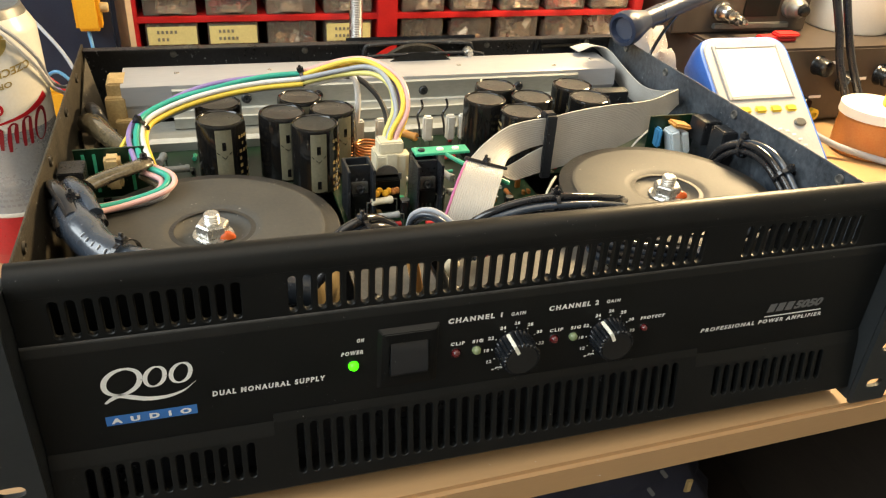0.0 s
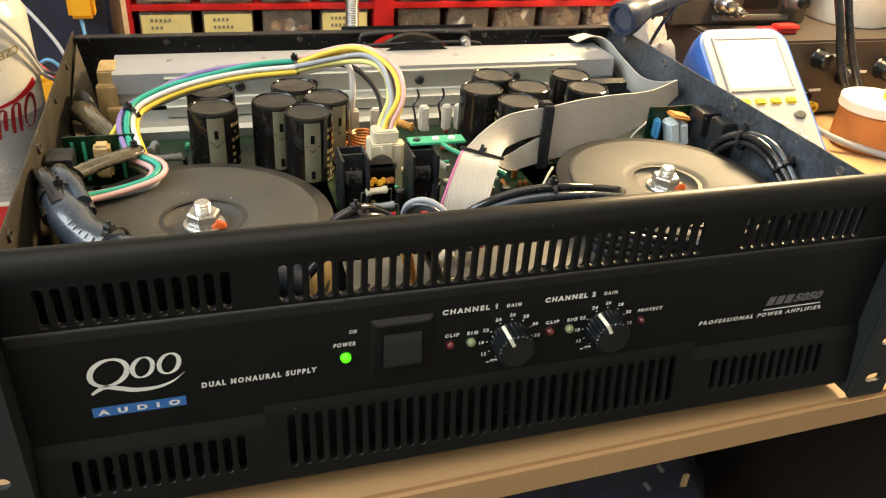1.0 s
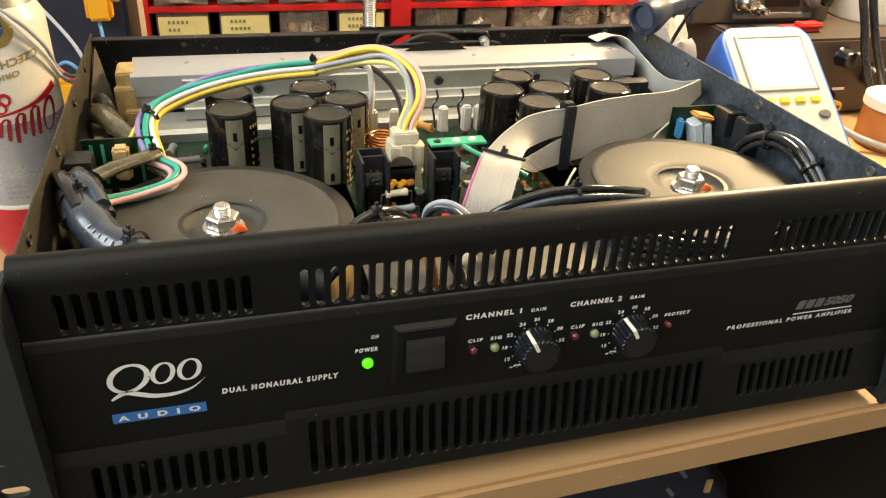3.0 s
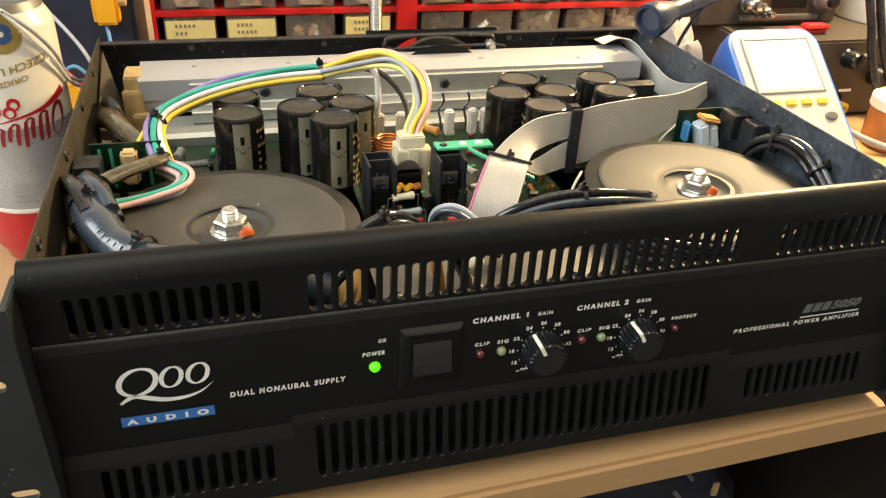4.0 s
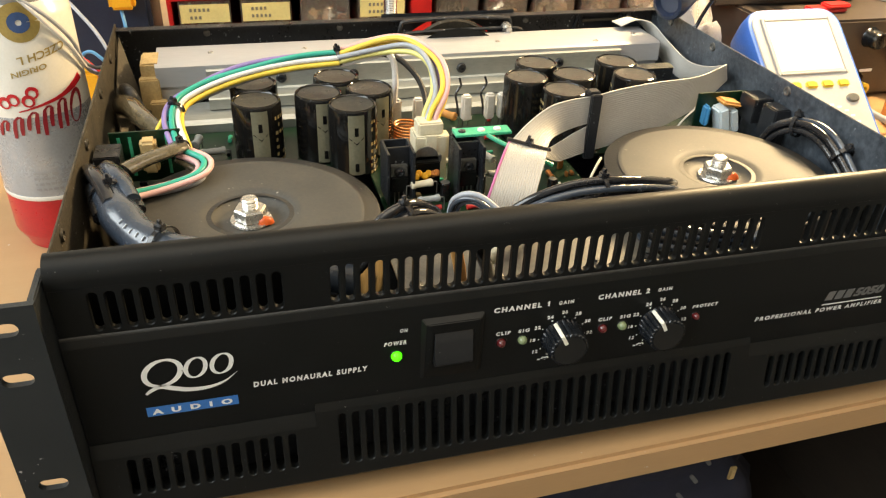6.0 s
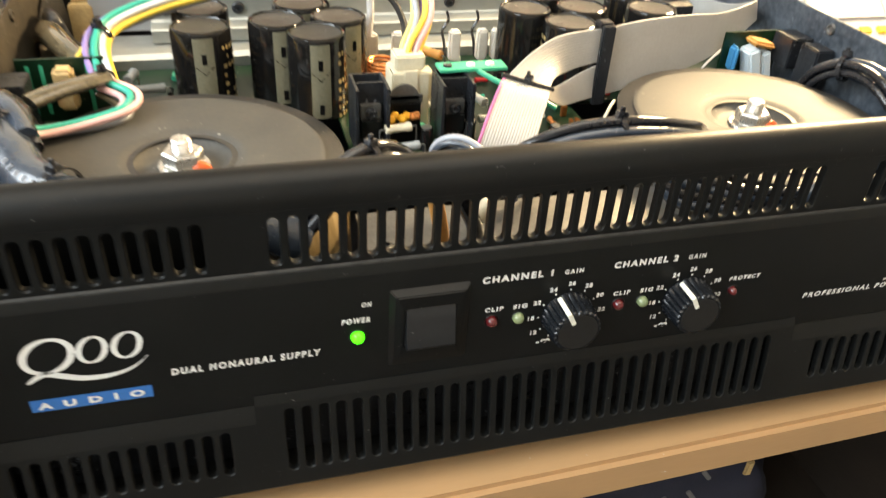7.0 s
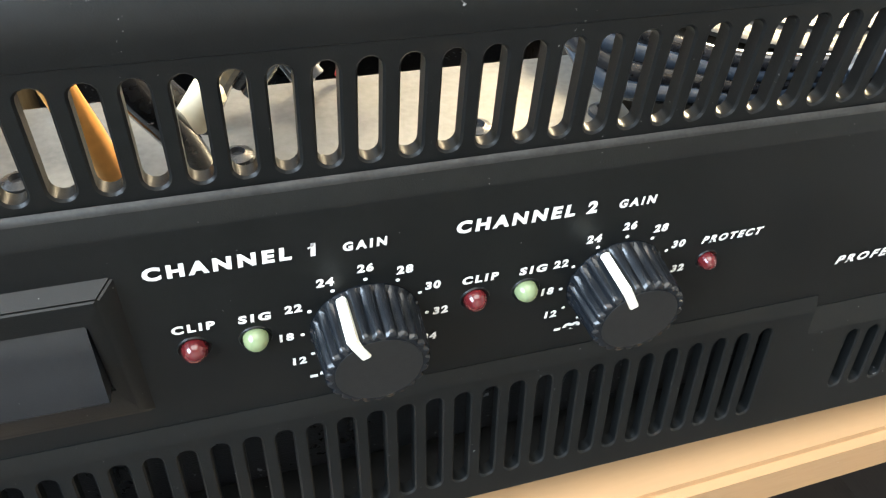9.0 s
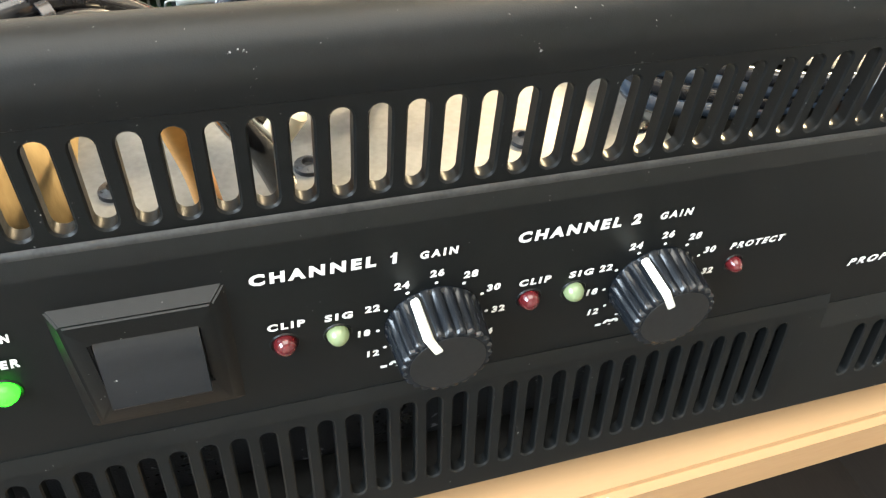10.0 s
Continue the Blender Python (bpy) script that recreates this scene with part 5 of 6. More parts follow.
def on_can(u, z, lift=0.0003):
    """A point on the can: u runs along its surface, to the right as one faces it from the amplifier's front."""
    a = radians(-62) + u / CR
    return Vector(((CR + lift) * math.cos(a), (CR + lift) * math.sin(a), z))


def can_print(name, words, size, u, z, key, width):
    m = Matrix.Rotation(radians(180), 4, "Y")
    return lettering(name, words, size, 0, 0, M[key], can, width=width, m=m, bend=lambda co: on_can(co.x + u, co.z + z + 0.2 * co.x), bold=0.02)


can_print("can_word", "CZECH L", 0.0050, 0.0015, 0.1415, "can_gold", 0.030)
can_print("can_word", "ORIGIN", 0.0036, -0.0085, 0.1320, "can_gold", 0.021)


def can_stroke(pts, width, key, lift=0.0003, name="can_mark"):
    p = smooth_path([(x, 0, z) for x, z in pts], 8)
    b = bmesh.new()
    rows = []
    for i, c in enumerate(p):
        d = p[min(i + 1, len(p) - 1)] - p[max(i - 1, 0)]
        n = Vector((-d.z, 0, d.x)).normalized() * width(i / (len(p) - 1)) / 2
        rows.append((b.verts.new(on_can(c.x + n.x, c.z + n.z, lift)), b.verts.new(on_can(c.x - n.x, c.z - n.z, lift))))
    for q, r in zip(rows, rows[1:]):
        b.faces.new((q[0], q[1], r[1], r[0]))
    return part(name, b, M[key], can)


# red sweep over a slanting row of plain bars and rings
can_stroke([(-0.020, 0.1062), (-0.008, 0.1092), (0.006, 0.1128), (0.016, 0.1168), (0.0248, 0.1210)], lambda t: 0.0008 + 0.0046 * t ** 1.4, "can_red")
for k in range(10):
    u = -0.034 + 0.0046 * k
    top, low = 0.1010 + 0.30 * (u + 0.024), 0.0900 + 0.06 * (u + 0.0287) + (0.003 if k % 3 == 1 else -0.002 if k % 4 == 2 else 0.0)
    can_stroke([(u - 0.0010, low), (u - 0.0003, (top + low) / 2), (u + 0.0010, top)], lambda t: 0.0012 + 0.0014 * math.sin(math.pi * (0.15 + 0.7 * t)), "can_red_dark", 0.0004)
    if k % 2:
        can_stroke([(u - 0.0036, top - 0.0016), (u - 0.0014, top + 0.0004), (u + 0.0010, top)], lambda t: 0.0013, "can_red_dark", 0.0004)
can_stroke([(0.0155 + 0.0042 * math.cos(a) + 0.0022 * math.sin(a), 0.1035 + 0.0102 * math.sin(a)) for a in [radians(24 * k) for k in range(16)]], lambda t: 0.0017 + 0.0010 * math.sin(2 * math.pi * t), "can_red_dark", 0.0004)
for u, z in ((-0.0100, 0.1180), (-0.0130, 0.1128), (-0.0215, 0.1140), (-0.0270, 0.1120)):
    can_stroke([(u + 0.0030 * math.cos(a), z + 0.0032 * math.sin(a)) for a in [radians(30 * k) for k in range(13)]], lambda t: 0.0017 + 0.0006 * math.sin(2 * math.pi * t), "can_red", 0.0005)
can_stroke([(-0.0075 + 0.009 * math.cos(a), 0.1620 + 0.009 * math.sin(a)) for a in [radians(30 * k) for k in range(13)]], lambda t: 0.0060, "can_gold")
can_stroke([(-0.0075 + 0.004 * math.cos(a), 0.1620 + 0.004 * math.sin(a)) for a in [radians(30 * k) for k in range(13)]], lambda t: 0.0045, "can_blue", 0.0005)
for row in range(4):
    b = bmesh.new()
    rr = random.Random(row)
    u = -0.022
    while u < 0.022:
        wd = rr.uniform(0.0012, 0.0034)
        z = 0.0500 + row * 0.0040
        b.faces.new([b.verts.new(on_can(*q)) for q in ((u, z), (u + wd, z), (u + wd, z + 0.0017), (u, z + 0.0017))])
        u += wd + rr.uniform(0.0006, 0.0014)
    part("small_print", b, M["can_ink"], can, smooth=False)
b = bmesh.new()
for z0, z1 in ((0.022, 0.0235), (0.0310, 0.0325), (0.0265, 0.0280)):
    b.faces.new([b.verts.new(on_can(*q)) for q in ((0.000, z0), (0.007, z0), (0.007, z1), (0.000, z1))])
part("small_print", b, M["can_white"], can, smooth=False)
lead = thing("test_lead", (CX, CY, 0), "thin grey test lead draped over the can", "cable")
part("lead", tube([(0.012, -0.0325, 0.176), (0.024, -0.028, 0.164), (0.0325, -0.016, 0.146), (0.0350, -0.004, 0.128), (0.0385, 0.010, 0.118), (0.0415, 0.030, 0.111), (0.0425, 0.060, 0.100)], 0.0013), M["w_grey"], lead)
part("lead", tube([(0.010, -0.0325, 0.178), (0.022, -0.030, 0.162), (0.0320, -0.019, 0.142), (0.0360, -0.004, 0.123), (0.0390, 0.012, 0.113), (0.0425, 0.045, 0.100)], 0.0013), M["w_white"], lead)

# red drawer cabinet with clear drawers
OY = 0.505
cab = thing("drawer_cabinet", (0.105, OY, 0), "red metal small-parts cabinet with clear labelled drawers", "cabinet")
OX0, OX1 = -0.262, 0.275
b = bmesh.new()
ROWS_Z = [0.020, 0.0625, 0.1050, 0.1475, 0.190]
for z in ROWS_Z:
    box(OX0, OX1, 0.0, 0.16, z - 0.0030, z + 0.0030, 0.0008, b)
part("shelf_frame", b, M["red_frame"], cab)
for x0, x1 in ((OX0, OX0 + 0.004), (-0.0285, -0.0075), (OX1 - 0.012, OX1)):
    part("upright", box(x0, x1, -0.0015, 0.158, 0.0, 0.196, 0.0010), M["red_frame"], cab)
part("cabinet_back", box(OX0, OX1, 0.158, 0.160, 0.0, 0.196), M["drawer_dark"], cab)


def drawer(x0, x1, z0, z1, labelled, seed):
    rr = random.Random(seed)
    b = bmesh.new()
    box(x0, x1, 0.002, 0.0035, z0, z1, 0.0004, b)
    box(x0, x0 + 0.0012, 0.0035, 0.12, z0, z1 - 0.006, 0, b)
    box(x1 - 0.0012, x1, 0.0035, 0.12, z0, z1 - 0.006, 0, b)
    box(x0, x1, 0.0035, 0.12, z0, z0 + 0.0012, 0, b)
    xm = (x0 + x1) / 2
    box(xm - 0.010, xm + 0.010, -0.010, 0.002, z0 + 0.004, z0 + 0.0055, 0.0004, b)
    box(xm - 0.010, xm + 0.010, -0.010, -0.0085, z0 + 0.004, z0 + 0.012, 0.0004, b)
    d = part("drawer", b, M["drawer"], cab)
    if labelled:
        part("paper_label", box(x0 + 0.0015, x1 - 0.0015, 0.0006, 0.0016, z1 - 0.020, z1 - 0.003), M["label"], d)
        b = bmesh.new()
        for k in range(2):
            u = x0 + 0.010
            for q in range(rr.randint(3, 5)):
                box(u, u + 0.0022, 0.0001, 0.0005, z1 - 0.0095 - 0.007 * k, z1 - 0.0065 - 0.007 * k, 0, b)
                u += 0.0040
        part("pencil_marks", b, M["pencil"], d)
    b = bmesh.new()
    for k in range(22):
        s = rr.uniform(0.002, 0.0065 if labelled else 0.010)
        m = Matrix.Translation((rr.uniform(x0 + 0.007, x1 - 0.007), rr.uniform(0.008, 0.03), z0 + 0.004 + rr.uniform(0, 0.022))) @ Euler((rr.uniform(0, 3), rr.uniform(0, 3), rr.uniform(0, 3))).to_matrix().to_4x4()
        box(-s, s, -s * 0.4, s * 0.4, -s * 0.4, s * 0.4, 0.0002, b, m, 1)
    part("loose_parts", b, M["chrome" if not labelled and rr.random() < 0.5 else "bits" if rr.random() < 0.55 else rr.choice(("black_wire", "orange_comp", "blue_comp", "w_red", "ceramic"))], d)


seed = 0
for r in range(4):
    z0, z1 = ROWS_Z[r] + 0.0035, ROWS_Z[r + 1] - 0.0038
    for x0, x1, k in ((OX0 + 0.005, -0.0295, 4), (-0.0065, OX1 - 0.013, 5)):
        w = (x1 - x0) / k
        for q in range(k):
            seed += 1
            drawer(x0 + q * w + 0.0045, x0 + (q + 1) * w - 0.0045, z0, z1, x1 < 0 and seed % 9 != 3, seed)

# steel rod in a foot
rod = thing("rod_stand", (0.046, 0.462, 0), "threaded steel rod standing in a dark foot", "stand")
prof = [(0, 0.012)]
for k in range(120):
    prof += [(0.0066, 0.012 + k * 0.0016), (0.0058, 0.0128 + k * 0.0016)]
prof += [(0, 0.206)]
part("rod", lathe(prof, 20), M["chrome"], rod)
part("foot", lathe([(0, 0), (0.034, 0), (0.034, 0.006), (0.028, 0.010), (0.010, 0.012), (0, 0.012)], 32), M["chassis"], rod)

# dark box with yellow clamps and thin leads, behind the can
tb = thing("terminal_box", (-0.245, 0.500, 0), "dark blue box with orange-yellow clamps and thin leads", "terminal box")
part("case", box(-0.110, 0.074, 0.0, 0.12, 0.0, 0.215, 0.004), M["dark_blue"], tb)
for x, z, w, hgt in ((0.052, 0.122, 0.022, 0.040), (0.010, 0.020, 0.024, 0.055), (-0.04, 0.13, 0.024, 0.04), (0.03, 0.185, 0.05, 0.012)):
    c = part("clamp", box(x - w / 2, x + w / 2, -0.020, -0.001, z - hgt / 2, z + hgt / 2, 0.003), M["yellow"], tb, "orange-yellow plastic clamp")
    part("clamp_tip", cyl(0.0045, 0, 0.010, 16, Matrix.Translation((x + w / 2 - 0.003, -0.012, z)) @ Matrix.Rotation(radians(90), 4, "Y"), bev=0.001), M["tan"], c)
for pts, key in (([(0.05, -0.012, 0.103), (0.052, -0.02, 0.080), (0.048, -0.022, 0.055), (0.052, -0.02, 0.035)], "w_blue"), ([(0.052, -0.02, 0.075), (0.068, -0.03, 0.072), (0.086, -0.035, 0.062), (0.10, -0.03, 0.050)], "w_blue"),
                 ([(0.0, -0.01, 0.118), (0.015, -0.03, 0.108), (0.032, -0.045, 0.088), (0.045, -0.06, 0.062)], "w_grey"), ([(-0.03, -0.06, 0.12), (-0.005, -0.075, 0.105), (0.020, -0.085, 0.085), (0.045, -0.09, 0.060)], "w_red"),
                 ([(0.035, -0.03, 0.055), (0.020, -0.025, 0.068), (0.008, -0.02, 0.060), (0.002, -0.02, 0.040)], "w_blue"), ([(-0.03, -0.064, 0.115), (-0.003, -0.079, 0.098), (0.024, -0.089, 0.078), (0.05, -0.094, 0.055)], "w_violet")):
    part("lead", tube(pts, 0.0016), M[key], tb)

# desoldering iron handle lying across the corner
iron = thing("desoldering_iron", (0.243, 0.302, 0.132), "dark blue and brown desoldering iron resting on the amplifier's corner", "soldering tool")
d = Vector((0.42, 0.19, 0.066)).normalized()
q = d.to_track_quat("Z", "Y").to_matrix().to_4x4() @ Matrix.Translation((0, 0, -0.004))
off = Matrix.Translation((0.0, 0.0, 0.012))
part("collar", lathe([(0.0, 0.004), (0.009, 0.004), (0.0110, 0.0), (0.0138, 0.001), (0.0148, 0.006), (0.0140, 0.012), (0.0105, 0.024), (0.0090, 0.030), (0.004, 0.030)], 32, off @ q), M["dark_blue"], iron)
part("handle", lathe([(0.0, 0.022), (0.0088, 0.026), (0.0082, 0.034), (0.0082, 0.05), (0.0086, 0.0505), (0.0086, 0.053), (0.0080, 0.0535), (0.0080, 0.16), (0.0100, 0.17), (0.0100, 0.26), (0.008, 0.27), (0, 0.27)], 28, off @ q), M["dark_blue"], iron)
part("cord", tube([(0.035, 0.02, -0.052), (0.044, 0.024, -0.020), (0.065, 0.034, 0.0065), (0.095, 0.045, 0.030), (0.14, 0.06, 0.060), (0.20, 0.08, 0.11)], 0.0016), M["black_wire"], iron)

# crumpled plastic bag
bag = thing("plastic_bag", (0.315, 0.385, 0), "crumpled milky plastic bag", "bag")
b = bmesh.new()
bmesh.ops.create_icosphere(b, subdivisions=4, radius=1)
for v in b.verts:
    k = 1 + 0.35 * noise.noise(v.co * 2.3) + 0.18 * noise.noise(v.co * 6.1)
    v.co = Vector((v.co.x * 0.040 * k, v.co.y * 0.030 * k, max(0.0, 0.055 + v.co.z * 0.062 * k)))
part("film", b, M["bag"], bag)

# multimeter leaning on its stand
MM = Matrix.Translation((0.3735, 0.2905, 0.1050)) @ Matrix(((1, 0, 0, 0), (0, 0.77, -0.638, 0), (0, 0.638, 0.77, 0), (0, 0, 0, 1)))
dmm = thing("multimeter", (0.3685, 0.2905, 0.0), "blue and grey digital multimeter leaning on its stand", "multimeter")
ML = Matrix.Translation((-0.3685, -0.2905, 0)) @ MM


def rounded(rings, y0, y1):
    """A slab with rounded corners, lofted through (half width, inset at the ends, corner radius, height)."""
    bb = bmesh.new()
    loops = []
    for hw, ins, r, z in rings:
        pts = []
        for cx, cy, a0 in ((hw - r, y1 - ins - r, 0), (-hw + r, y1 - ins - r, 90), (-hw + r, y0 + ins + r, 180), (hw - r, y0 + ins + r, 270)):
            pts += [(cx + r * math.cos(radians(a0 + 15 * k)), cy + r * math.sin(radians(a0 + 15 * k)), z) for k in range(7)]
        loops.append([bb.verts.new(p) for p in pts])
    n = len(loops[0])
    for p, q in zip(loops, loops[1:]):
        for k in range(n):
            bb.faces.new((p[k], p[(k + 1) % n], q[(k + 1) % n], q[k]))
    bb.faces.new(loops[0])
    bb.faces.new(loops[-1])
    return bb


b = rounded([(0.034, 0.012, 0.010, -0.046), (0.042, 0.003, 0.014, -0.036), (0.0475, 0.0, 0.018, -0.014), (0.0478, 0.0, 0.018, -0.004), (0.0462, 0.0012, 0.017, -0.0008), (0.0435, 0.0035, 0.015, -0.0002)], -0.135, 0.0385)
b.transform(ML)
part("holster", b, M["meter_blue"], dmm, "blue rubber holster")
b = rounded([(0.0436, 0.0035, 0.015, -0.004), (0.0436, 0.0035, 0.015, 0.0002), (0.0426, 0.0045, 0.014, 0.0010)], -0.135, 0.0385)
b.transform(ML)
part("face", b, M["meter_grey"], dmm)
b = box(-0.0320, 0.0320, -0.0250, 0.0245, 0.0005, 0.0020, 0.0006)
b.transform(ML)
part("screen", b, M["lcd"], dmm, "pale display washed out by lamp light")
b = bmesh.new()
for x0, x1, y0, y1 in ((-0.0350, -0.0320, -0.028, 0.0275), (0.0320, 0.0350, -0.028, 0.0275), (-0.032, 0.032, 0.0245, 0.0275), (-0.032, 0.032, -0.028, -0.025)):
    box(x0, x1, y0, y1, 0.0005, 0.0026, 0.0006, b)
b.transform(ML)
part("screen_frame", b, M["meter_grey"], dmm)
for k in range(4):
    b = box(-0.0275 + 0.0158 * k, -0.0155 + 0.0158 * k, -0.0415, -0.0345, -0.0005, 0.0028, 0.0016, seg=3)
    b.transform(ML)
    part("button", b, M["button"], dmm, "yellow push button")
b = cyl(0.0052, 0, 0.003, 20, Matrix.Translation((0.030, -0.0525, 0)) @ Matrix.Diagonal((1.2, 0.8, 1, 1)), bev=0.001)
b.transform(ML)
part("button", b, M["zinc"], dmm, "grey push button")
b = cyl(0.0225, 0, 0.004, 48, Matrix.Translation((0.000, -0.084, 0)), bev=0.001)
box(-0.004, 0.004, -0.104, -0.064, 0.004, 0.011, 0.0015, b)
b.transform(ML)
part("dial", b, M["meter_grey"], dmm)
b = bmesh.new()
for k in range(11):
    a = radians(20 + 14 * k)
    m = Matrix.Translation((0.029 * math.cos(a), -0.084 + 0.027 * math.sin(a), 0.0002))
    bb = box(-0.0020, 0.0020, -0.0008, 0.0008, 0.0011, 0.0014, 0, None, m)
    bb.transform(ML)
    part("face_mark", bb, M["white_ink"], dmm)
b.free()
b = box(-0.030, 0.030, 0.050, 0.054, 0.0, 0.095, 0.002, m=Matrix.Rotation(radians(-12), 4, "X"))
b.transform(Matrix.Translation((0, -0.012, 0)))
part("stand", b, M["meter_blue"], dmm)

# two instruments one on the other, with knobs and posts
ps = thing("bench_supply", (0.665, 0.405, 0), "dusty brown-black bench power supply with knobs", "power supply")
part("case", box(-0.235, 0.235, 0.0, 0.22, 0.004, 0.088, 0.0025), M["instrument"], ps)
for x in (-0.2, 0.2):
    part("foot", box(x - 0.01, x + 0.01, 0.01, 0.21, 0.0, 0.005), M["rubber"], ps)
for x, z, r in ((-0.112, 0.0690, 0.0095), (-0.070, 0.0490, 0.0105), (-0.126, 0.0300, 0.007), (-0.02, 0.055, 0.011)):
    k = part("knob", lathe([(0, 0.016), (r * 0.85, 0.016), (r, 0.013), (r, 0.003), (r * 1.15, 0), (0, 0)], 24, Matrix.Translation((x, -0.0005, z)) @ Matrix.Rotation(radians(90), 4, "X")), M["rubber"], ps)
    part("word_bar", box(x + 0.014, x + 0.030, -0.0009, -0.0004, z + 0.001, z + 0.0040), M["white_ink"], ps)
for x, z, key in ((-0.143, 0.018, "w_green"), (-0.125, 0.012, "orange_comp"), (-0.105, 0.014, "button")):
    part("socket", lathe([(0.003, 0), (0.006, 0.001), (0.0065, 0.008), (0.003, 0.009), (0.0025, 0.003), (0, 0.003)], 18, Matrix.Translation((x, -0.0005, z)) @ Matrix.Rotation(radians(90), 4, "X")), M[key], ps)
up = thing("signal_unit", (0.500, 0.470, 0.0885), "small dark instrument with chromed posts on the supply", "instrument")
part("case", box(-0.100, 0.078, 0.0, 0.14, 0.0, 0.085, 0.002), M["instrument"], up)
part("ledge", box(-0.050, 0.050, -0.006, -0.0005, 0.006, 0.012, 0.001), M["zinc"], up)
part("window", box(-0.012, 0.034, -0.0014, -0.0004, 0.018, 0.042, 0.0005), M["panel"], up)
for x, z, r, key in ((-0.044, 0.026, 0.0105, "chrome"), (-0.026, 0.018, 0.0075, "chrome"), (0.050, 0.029, 0.0125, "zinc")):
    p = part("post", lathe([(0, 0.020), (r * 0.6, 0.020), (r * 0.85, 0.016), (r * 0.85, 0.007), (r, 0.006), (r, 0.0), (0, 0)], 24, Matrix.Translation((x, -0.0005, z)) @ Matrix.Rotation(radians(90), 4, "X")), M[key], up)
    part("post_cap", lathe([(0, 0.027), (r * 0.45, 0.026), (r * 0.5, 0.020), (0, 0.020)], 20, Matrix.Translation((x, -0.0005, z)) @ Matrix.Rotation(radians(90), 4, "X")), M["rubber" if key == "zinc" else "chrome"], p)
clip = thing("red_clip", (0.515, 0.440, 0.0885), "red plastic clip lying on the supply", "clip")
part("jaw", box(-0.022, 0.022, -0.010, 0.006, 0.0, 0.005, 0.0015), M["w_red"], clip)
part("jaw", box(-0.004, 0.024, -0.012, 0.004, 0.005, 0.009, 0.0015), M["w_red"], clip)

# white tubs under the lamp
for x, y, r, hgt, lab in ((0.655, 0.490, 0.055, 0.12, "white plastic tub brightly lit by the lamp"), (0.755, 0.470, 0.045, 0.085, "small white plastic tub brightly lit by the lamp")):
    t = thing("plastic_tub", (x, y, 0.0885), lab, "tub", "tubs on the supply")
    part("body", lathe([(0, 0), (r * 0.86, 0), (r * 0.90, 0.003), (r, hgt), (r * 1.04, hgt + 0.001), (r * 1.04, hgt + 0.004), (r * 0.97, hgt + 0.004), (r * 0.87, 0.004), (0, 0.004)], 48), M["tub"], t)

carton = thing("white_carton", (0.52, 0.66, 0), "plain white carton lit by the lamp", "carton")
part("carton", box(-0.085, 0.09, -0.03, 0.06, 0.0, 0.26, 0.002), M["tub"], carton)

# amber jar with lid, and a syringe standing in it
jar = thing("amber_jar", (0.572, 0.325, 0), "amber plastic jar with a white lid", "jar")
part("body", lathe([(0, 0), (0.034, 0), (0.0365, 0.003), (0.0365, 0.038), (0.033, 0.041), (0, 0.041)], 48), M["amber"], jar)
part("lid", lathe([(0.0, 0.052), (0.010, 0.052), (0.034, 0.0518), (0.0375, 0.0505), (0.0378, 0.0410), (0.0365, 0.0405), (0.030, 0.0405)], 48, ripple=lambda i, z: 0.0), M["lid"], jar)
syr = thing("syringe", (0.580, 0.317, 0.052), "clear syringe with amber flux standing on the jar", "syringe")
part("barrel", lathe([(0.0105, 0.0165), (0.0112, 0.0165), (0.0112, 0.09), (0.0105, 0.09), (0.0105, 0.0165)], 28), M["clear"], syr)
part("flux", lathe([(0, 0.0), (0.009, 0.0), (0.0102, 0.002), (0.0102, 0.0165), (0, 0.0165)], 28), M["yellow"], syr)
part("plunger", lathe([(0, 0.0168), (0.0100, 0.0168), (0.0104, 0.019), (0.0100, 0.0225), (0.004, 0.024), (0.004, 0.085), (0, 0.085)], 24), M["w_grey"], syr)
part("cap", lathe([(0.0112, 0.09), (0.018, 0.09), (0.018, 0.093), (0, 0.093)], 28), M["clear"], syr)

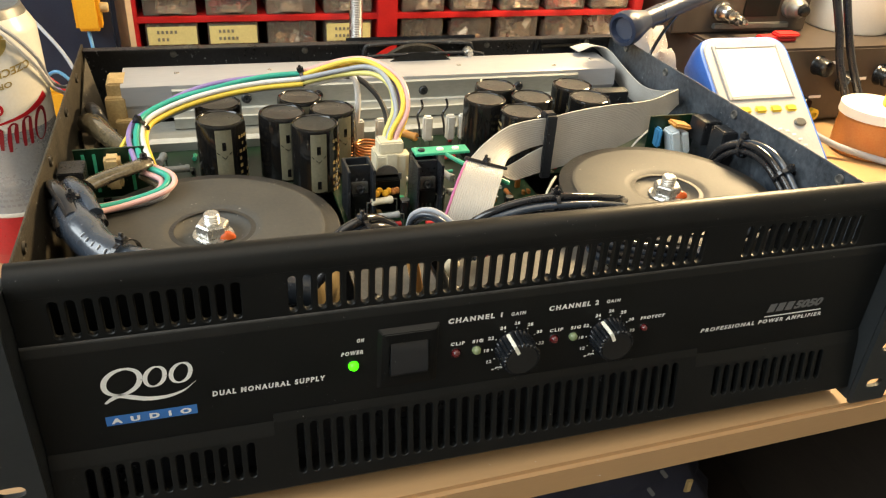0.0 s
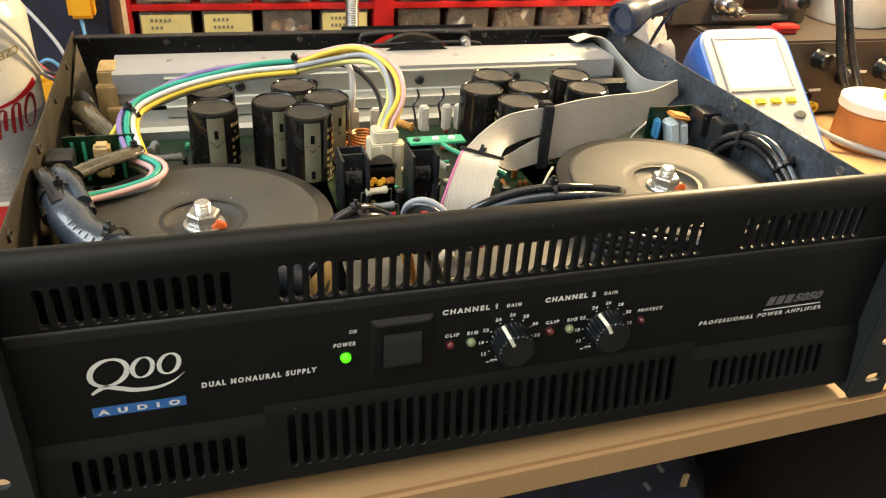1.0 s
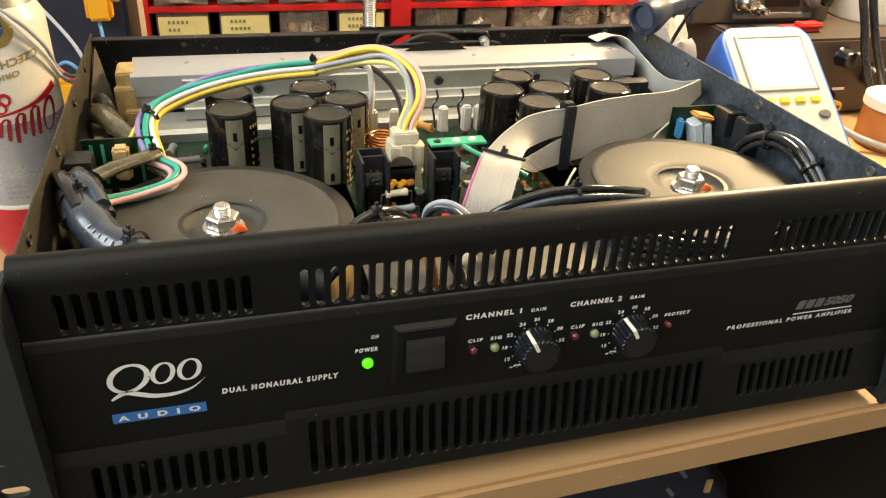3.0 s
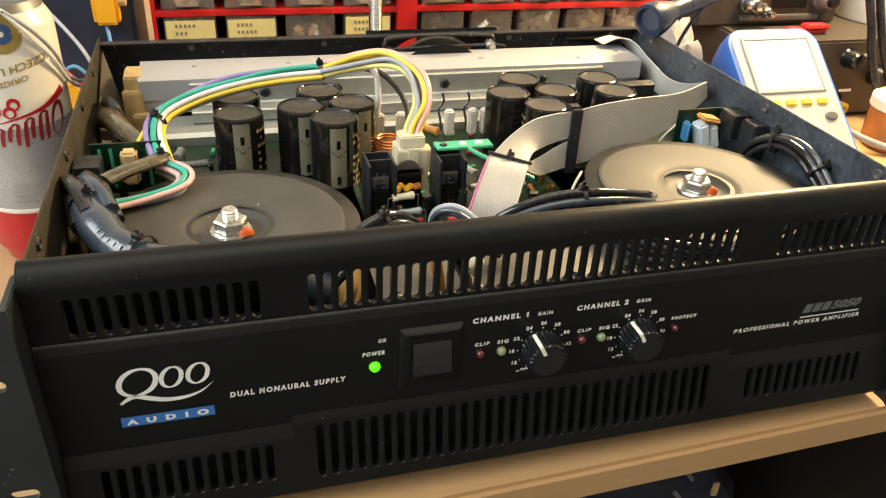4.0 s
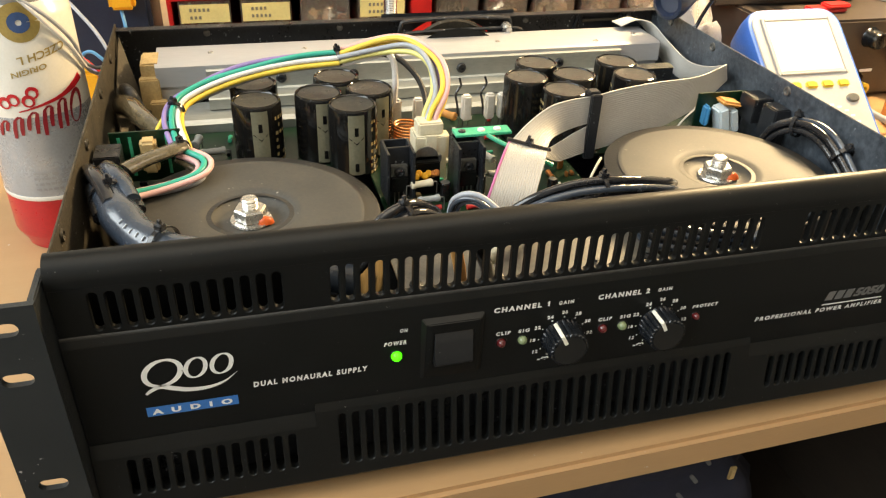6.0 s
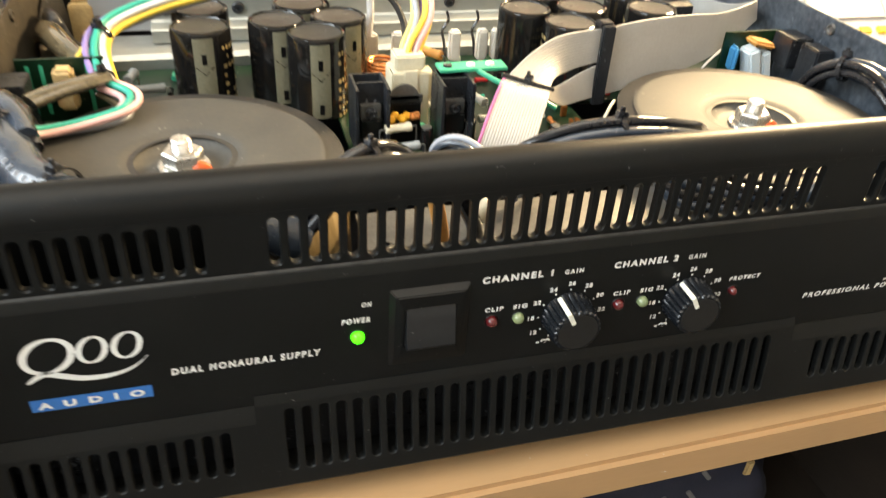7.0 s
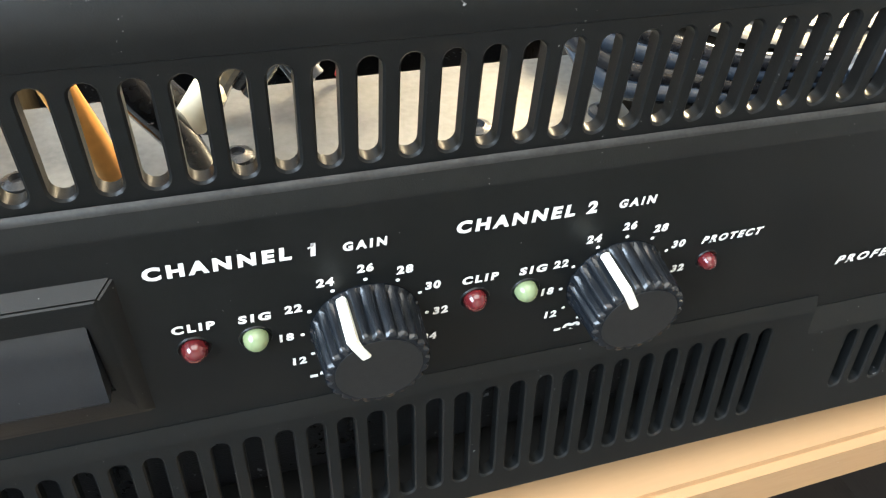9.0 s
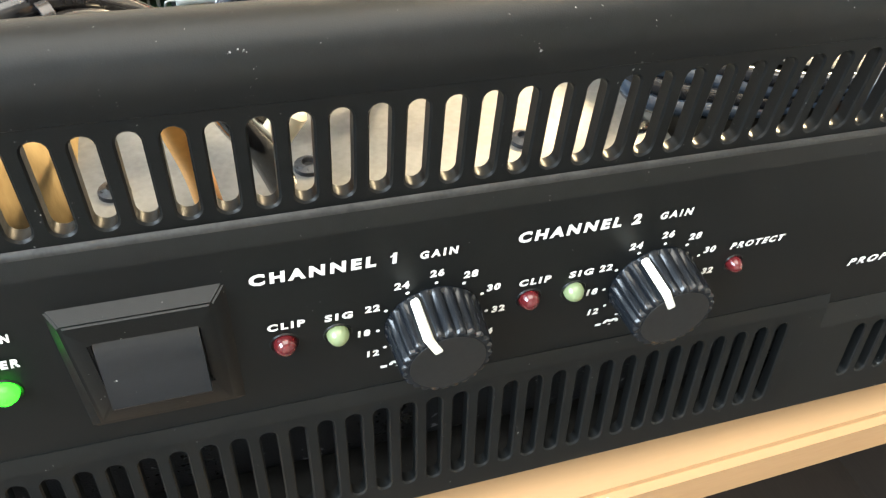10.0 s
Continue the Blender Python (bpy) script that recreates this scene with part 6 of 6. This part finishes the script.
# loose cables on the bench at the right
cb = thing("black_cables", (0.480, 0.36, 0), "two black cables hanging down in front of the supply", "cable")
for k in (0, 1):
    part("cable", tube([(0.035 + 0.016 * k, 0.04, 0.19), (0.050 + 0.014 * k, 0.03, 0.155), (0.062 + 0.012 * k, 0.02, 0.115), (0.070 + 0.016 * k, 0.012, 0.08), (0.082 + 0.018 * k, 0.0, 0.045), (0.10 + 0.02 * k, -0.02, 0.0045)], 0.0042, 12), M["black_wire"], cb)
gc = thing("grey_cable", (0.45, 0.34, 0), "grey cable lying over the bench", "cable")
part("cable", tube([(-0.040, 0.03, 0.085), (-0.01, 0.018, 0.062), (0.03, 0.0, 0.036), (0.07, -0.022, 0.014), (0.12, -0.06, 0.0035)], 0.0034, 12), M["w_grey"], gc)
bits = thing("scrap_leads", (0.475, 0.335, 0), "short scraps of wire on the bench", "scraps")
rs = random.Random(3)
for k in range(9):
    x, y = rs.uniform(-0.02, 0.04), rs.uniform(-0.03, 0.03)
    a = rs.uniform(0, 6.3)
    part("scrap", tube([(x, y, 0.0015), (x + 0.01 * math.cos(a), y + 0.01 * math.sin(a), 0.007), (x + 0.022 * math.cos(a + 0.4), y + 0.022 * math.sin(a + 0.4), 0.0015)], 0.0012), M[rs.choice(("copper", "w_lemon", "nylon", "w_green", "w_red"))], bits)

# below the bench
shelf = thing("lower_shelf", (0, 0, 0), "dark board shelf below the bench top", "shelf")
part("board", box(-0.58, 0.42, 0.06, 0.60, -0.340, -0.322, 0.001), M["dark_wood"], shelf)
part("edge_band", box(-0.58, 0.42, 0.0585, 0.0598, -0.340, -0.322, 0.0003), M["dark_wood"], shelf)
sack = thing("cloth_bag", (0.16, 0.22, -0.322), "dark navy cloth bag lying on the lower shelf", "bag")
b = bmesh.new()
bmesh.ops.create_icosphere(b, subdivisions=5, radius=1)
for v in b.verts:
    k = 1 + 0.22 * noise.noise(v.co * 1.7) + 0.08 * noise.noise(v.co * 5.3) + 0.03 * noise.noise(v.co * 13)
    v.co = Vector((v.co.x * 0.20 * k, v.co.y * 0.14 * k, max(0.0, 0.085 + v.co.z * 0.115 * k)))
part("cloth", b, M["navy"], sack)

for k in range(5):
    m = Matrix.Translation((0.010 + 0.013 * k, -0.146 + 0.006 * abs(k - 2), 0.128 + 0.0105 * k)) @ Matrix.Rotation(radians(-38), 4, "Y") @ Matrix.Rotation(radians(-28), 4, "X")
    part("print_bar", box(-0.0018, 0.0018, -0.0006, 0.0006, -0.0042, 0.0042, 0.0006, None, m), M["grey_ink"], sack, "pale bar of print")
part("tag", box(0.084, 0.090, -0.138, -0.135, 0.146, 0.160, 0.001), M["tan"], sack, "small yellow tag")
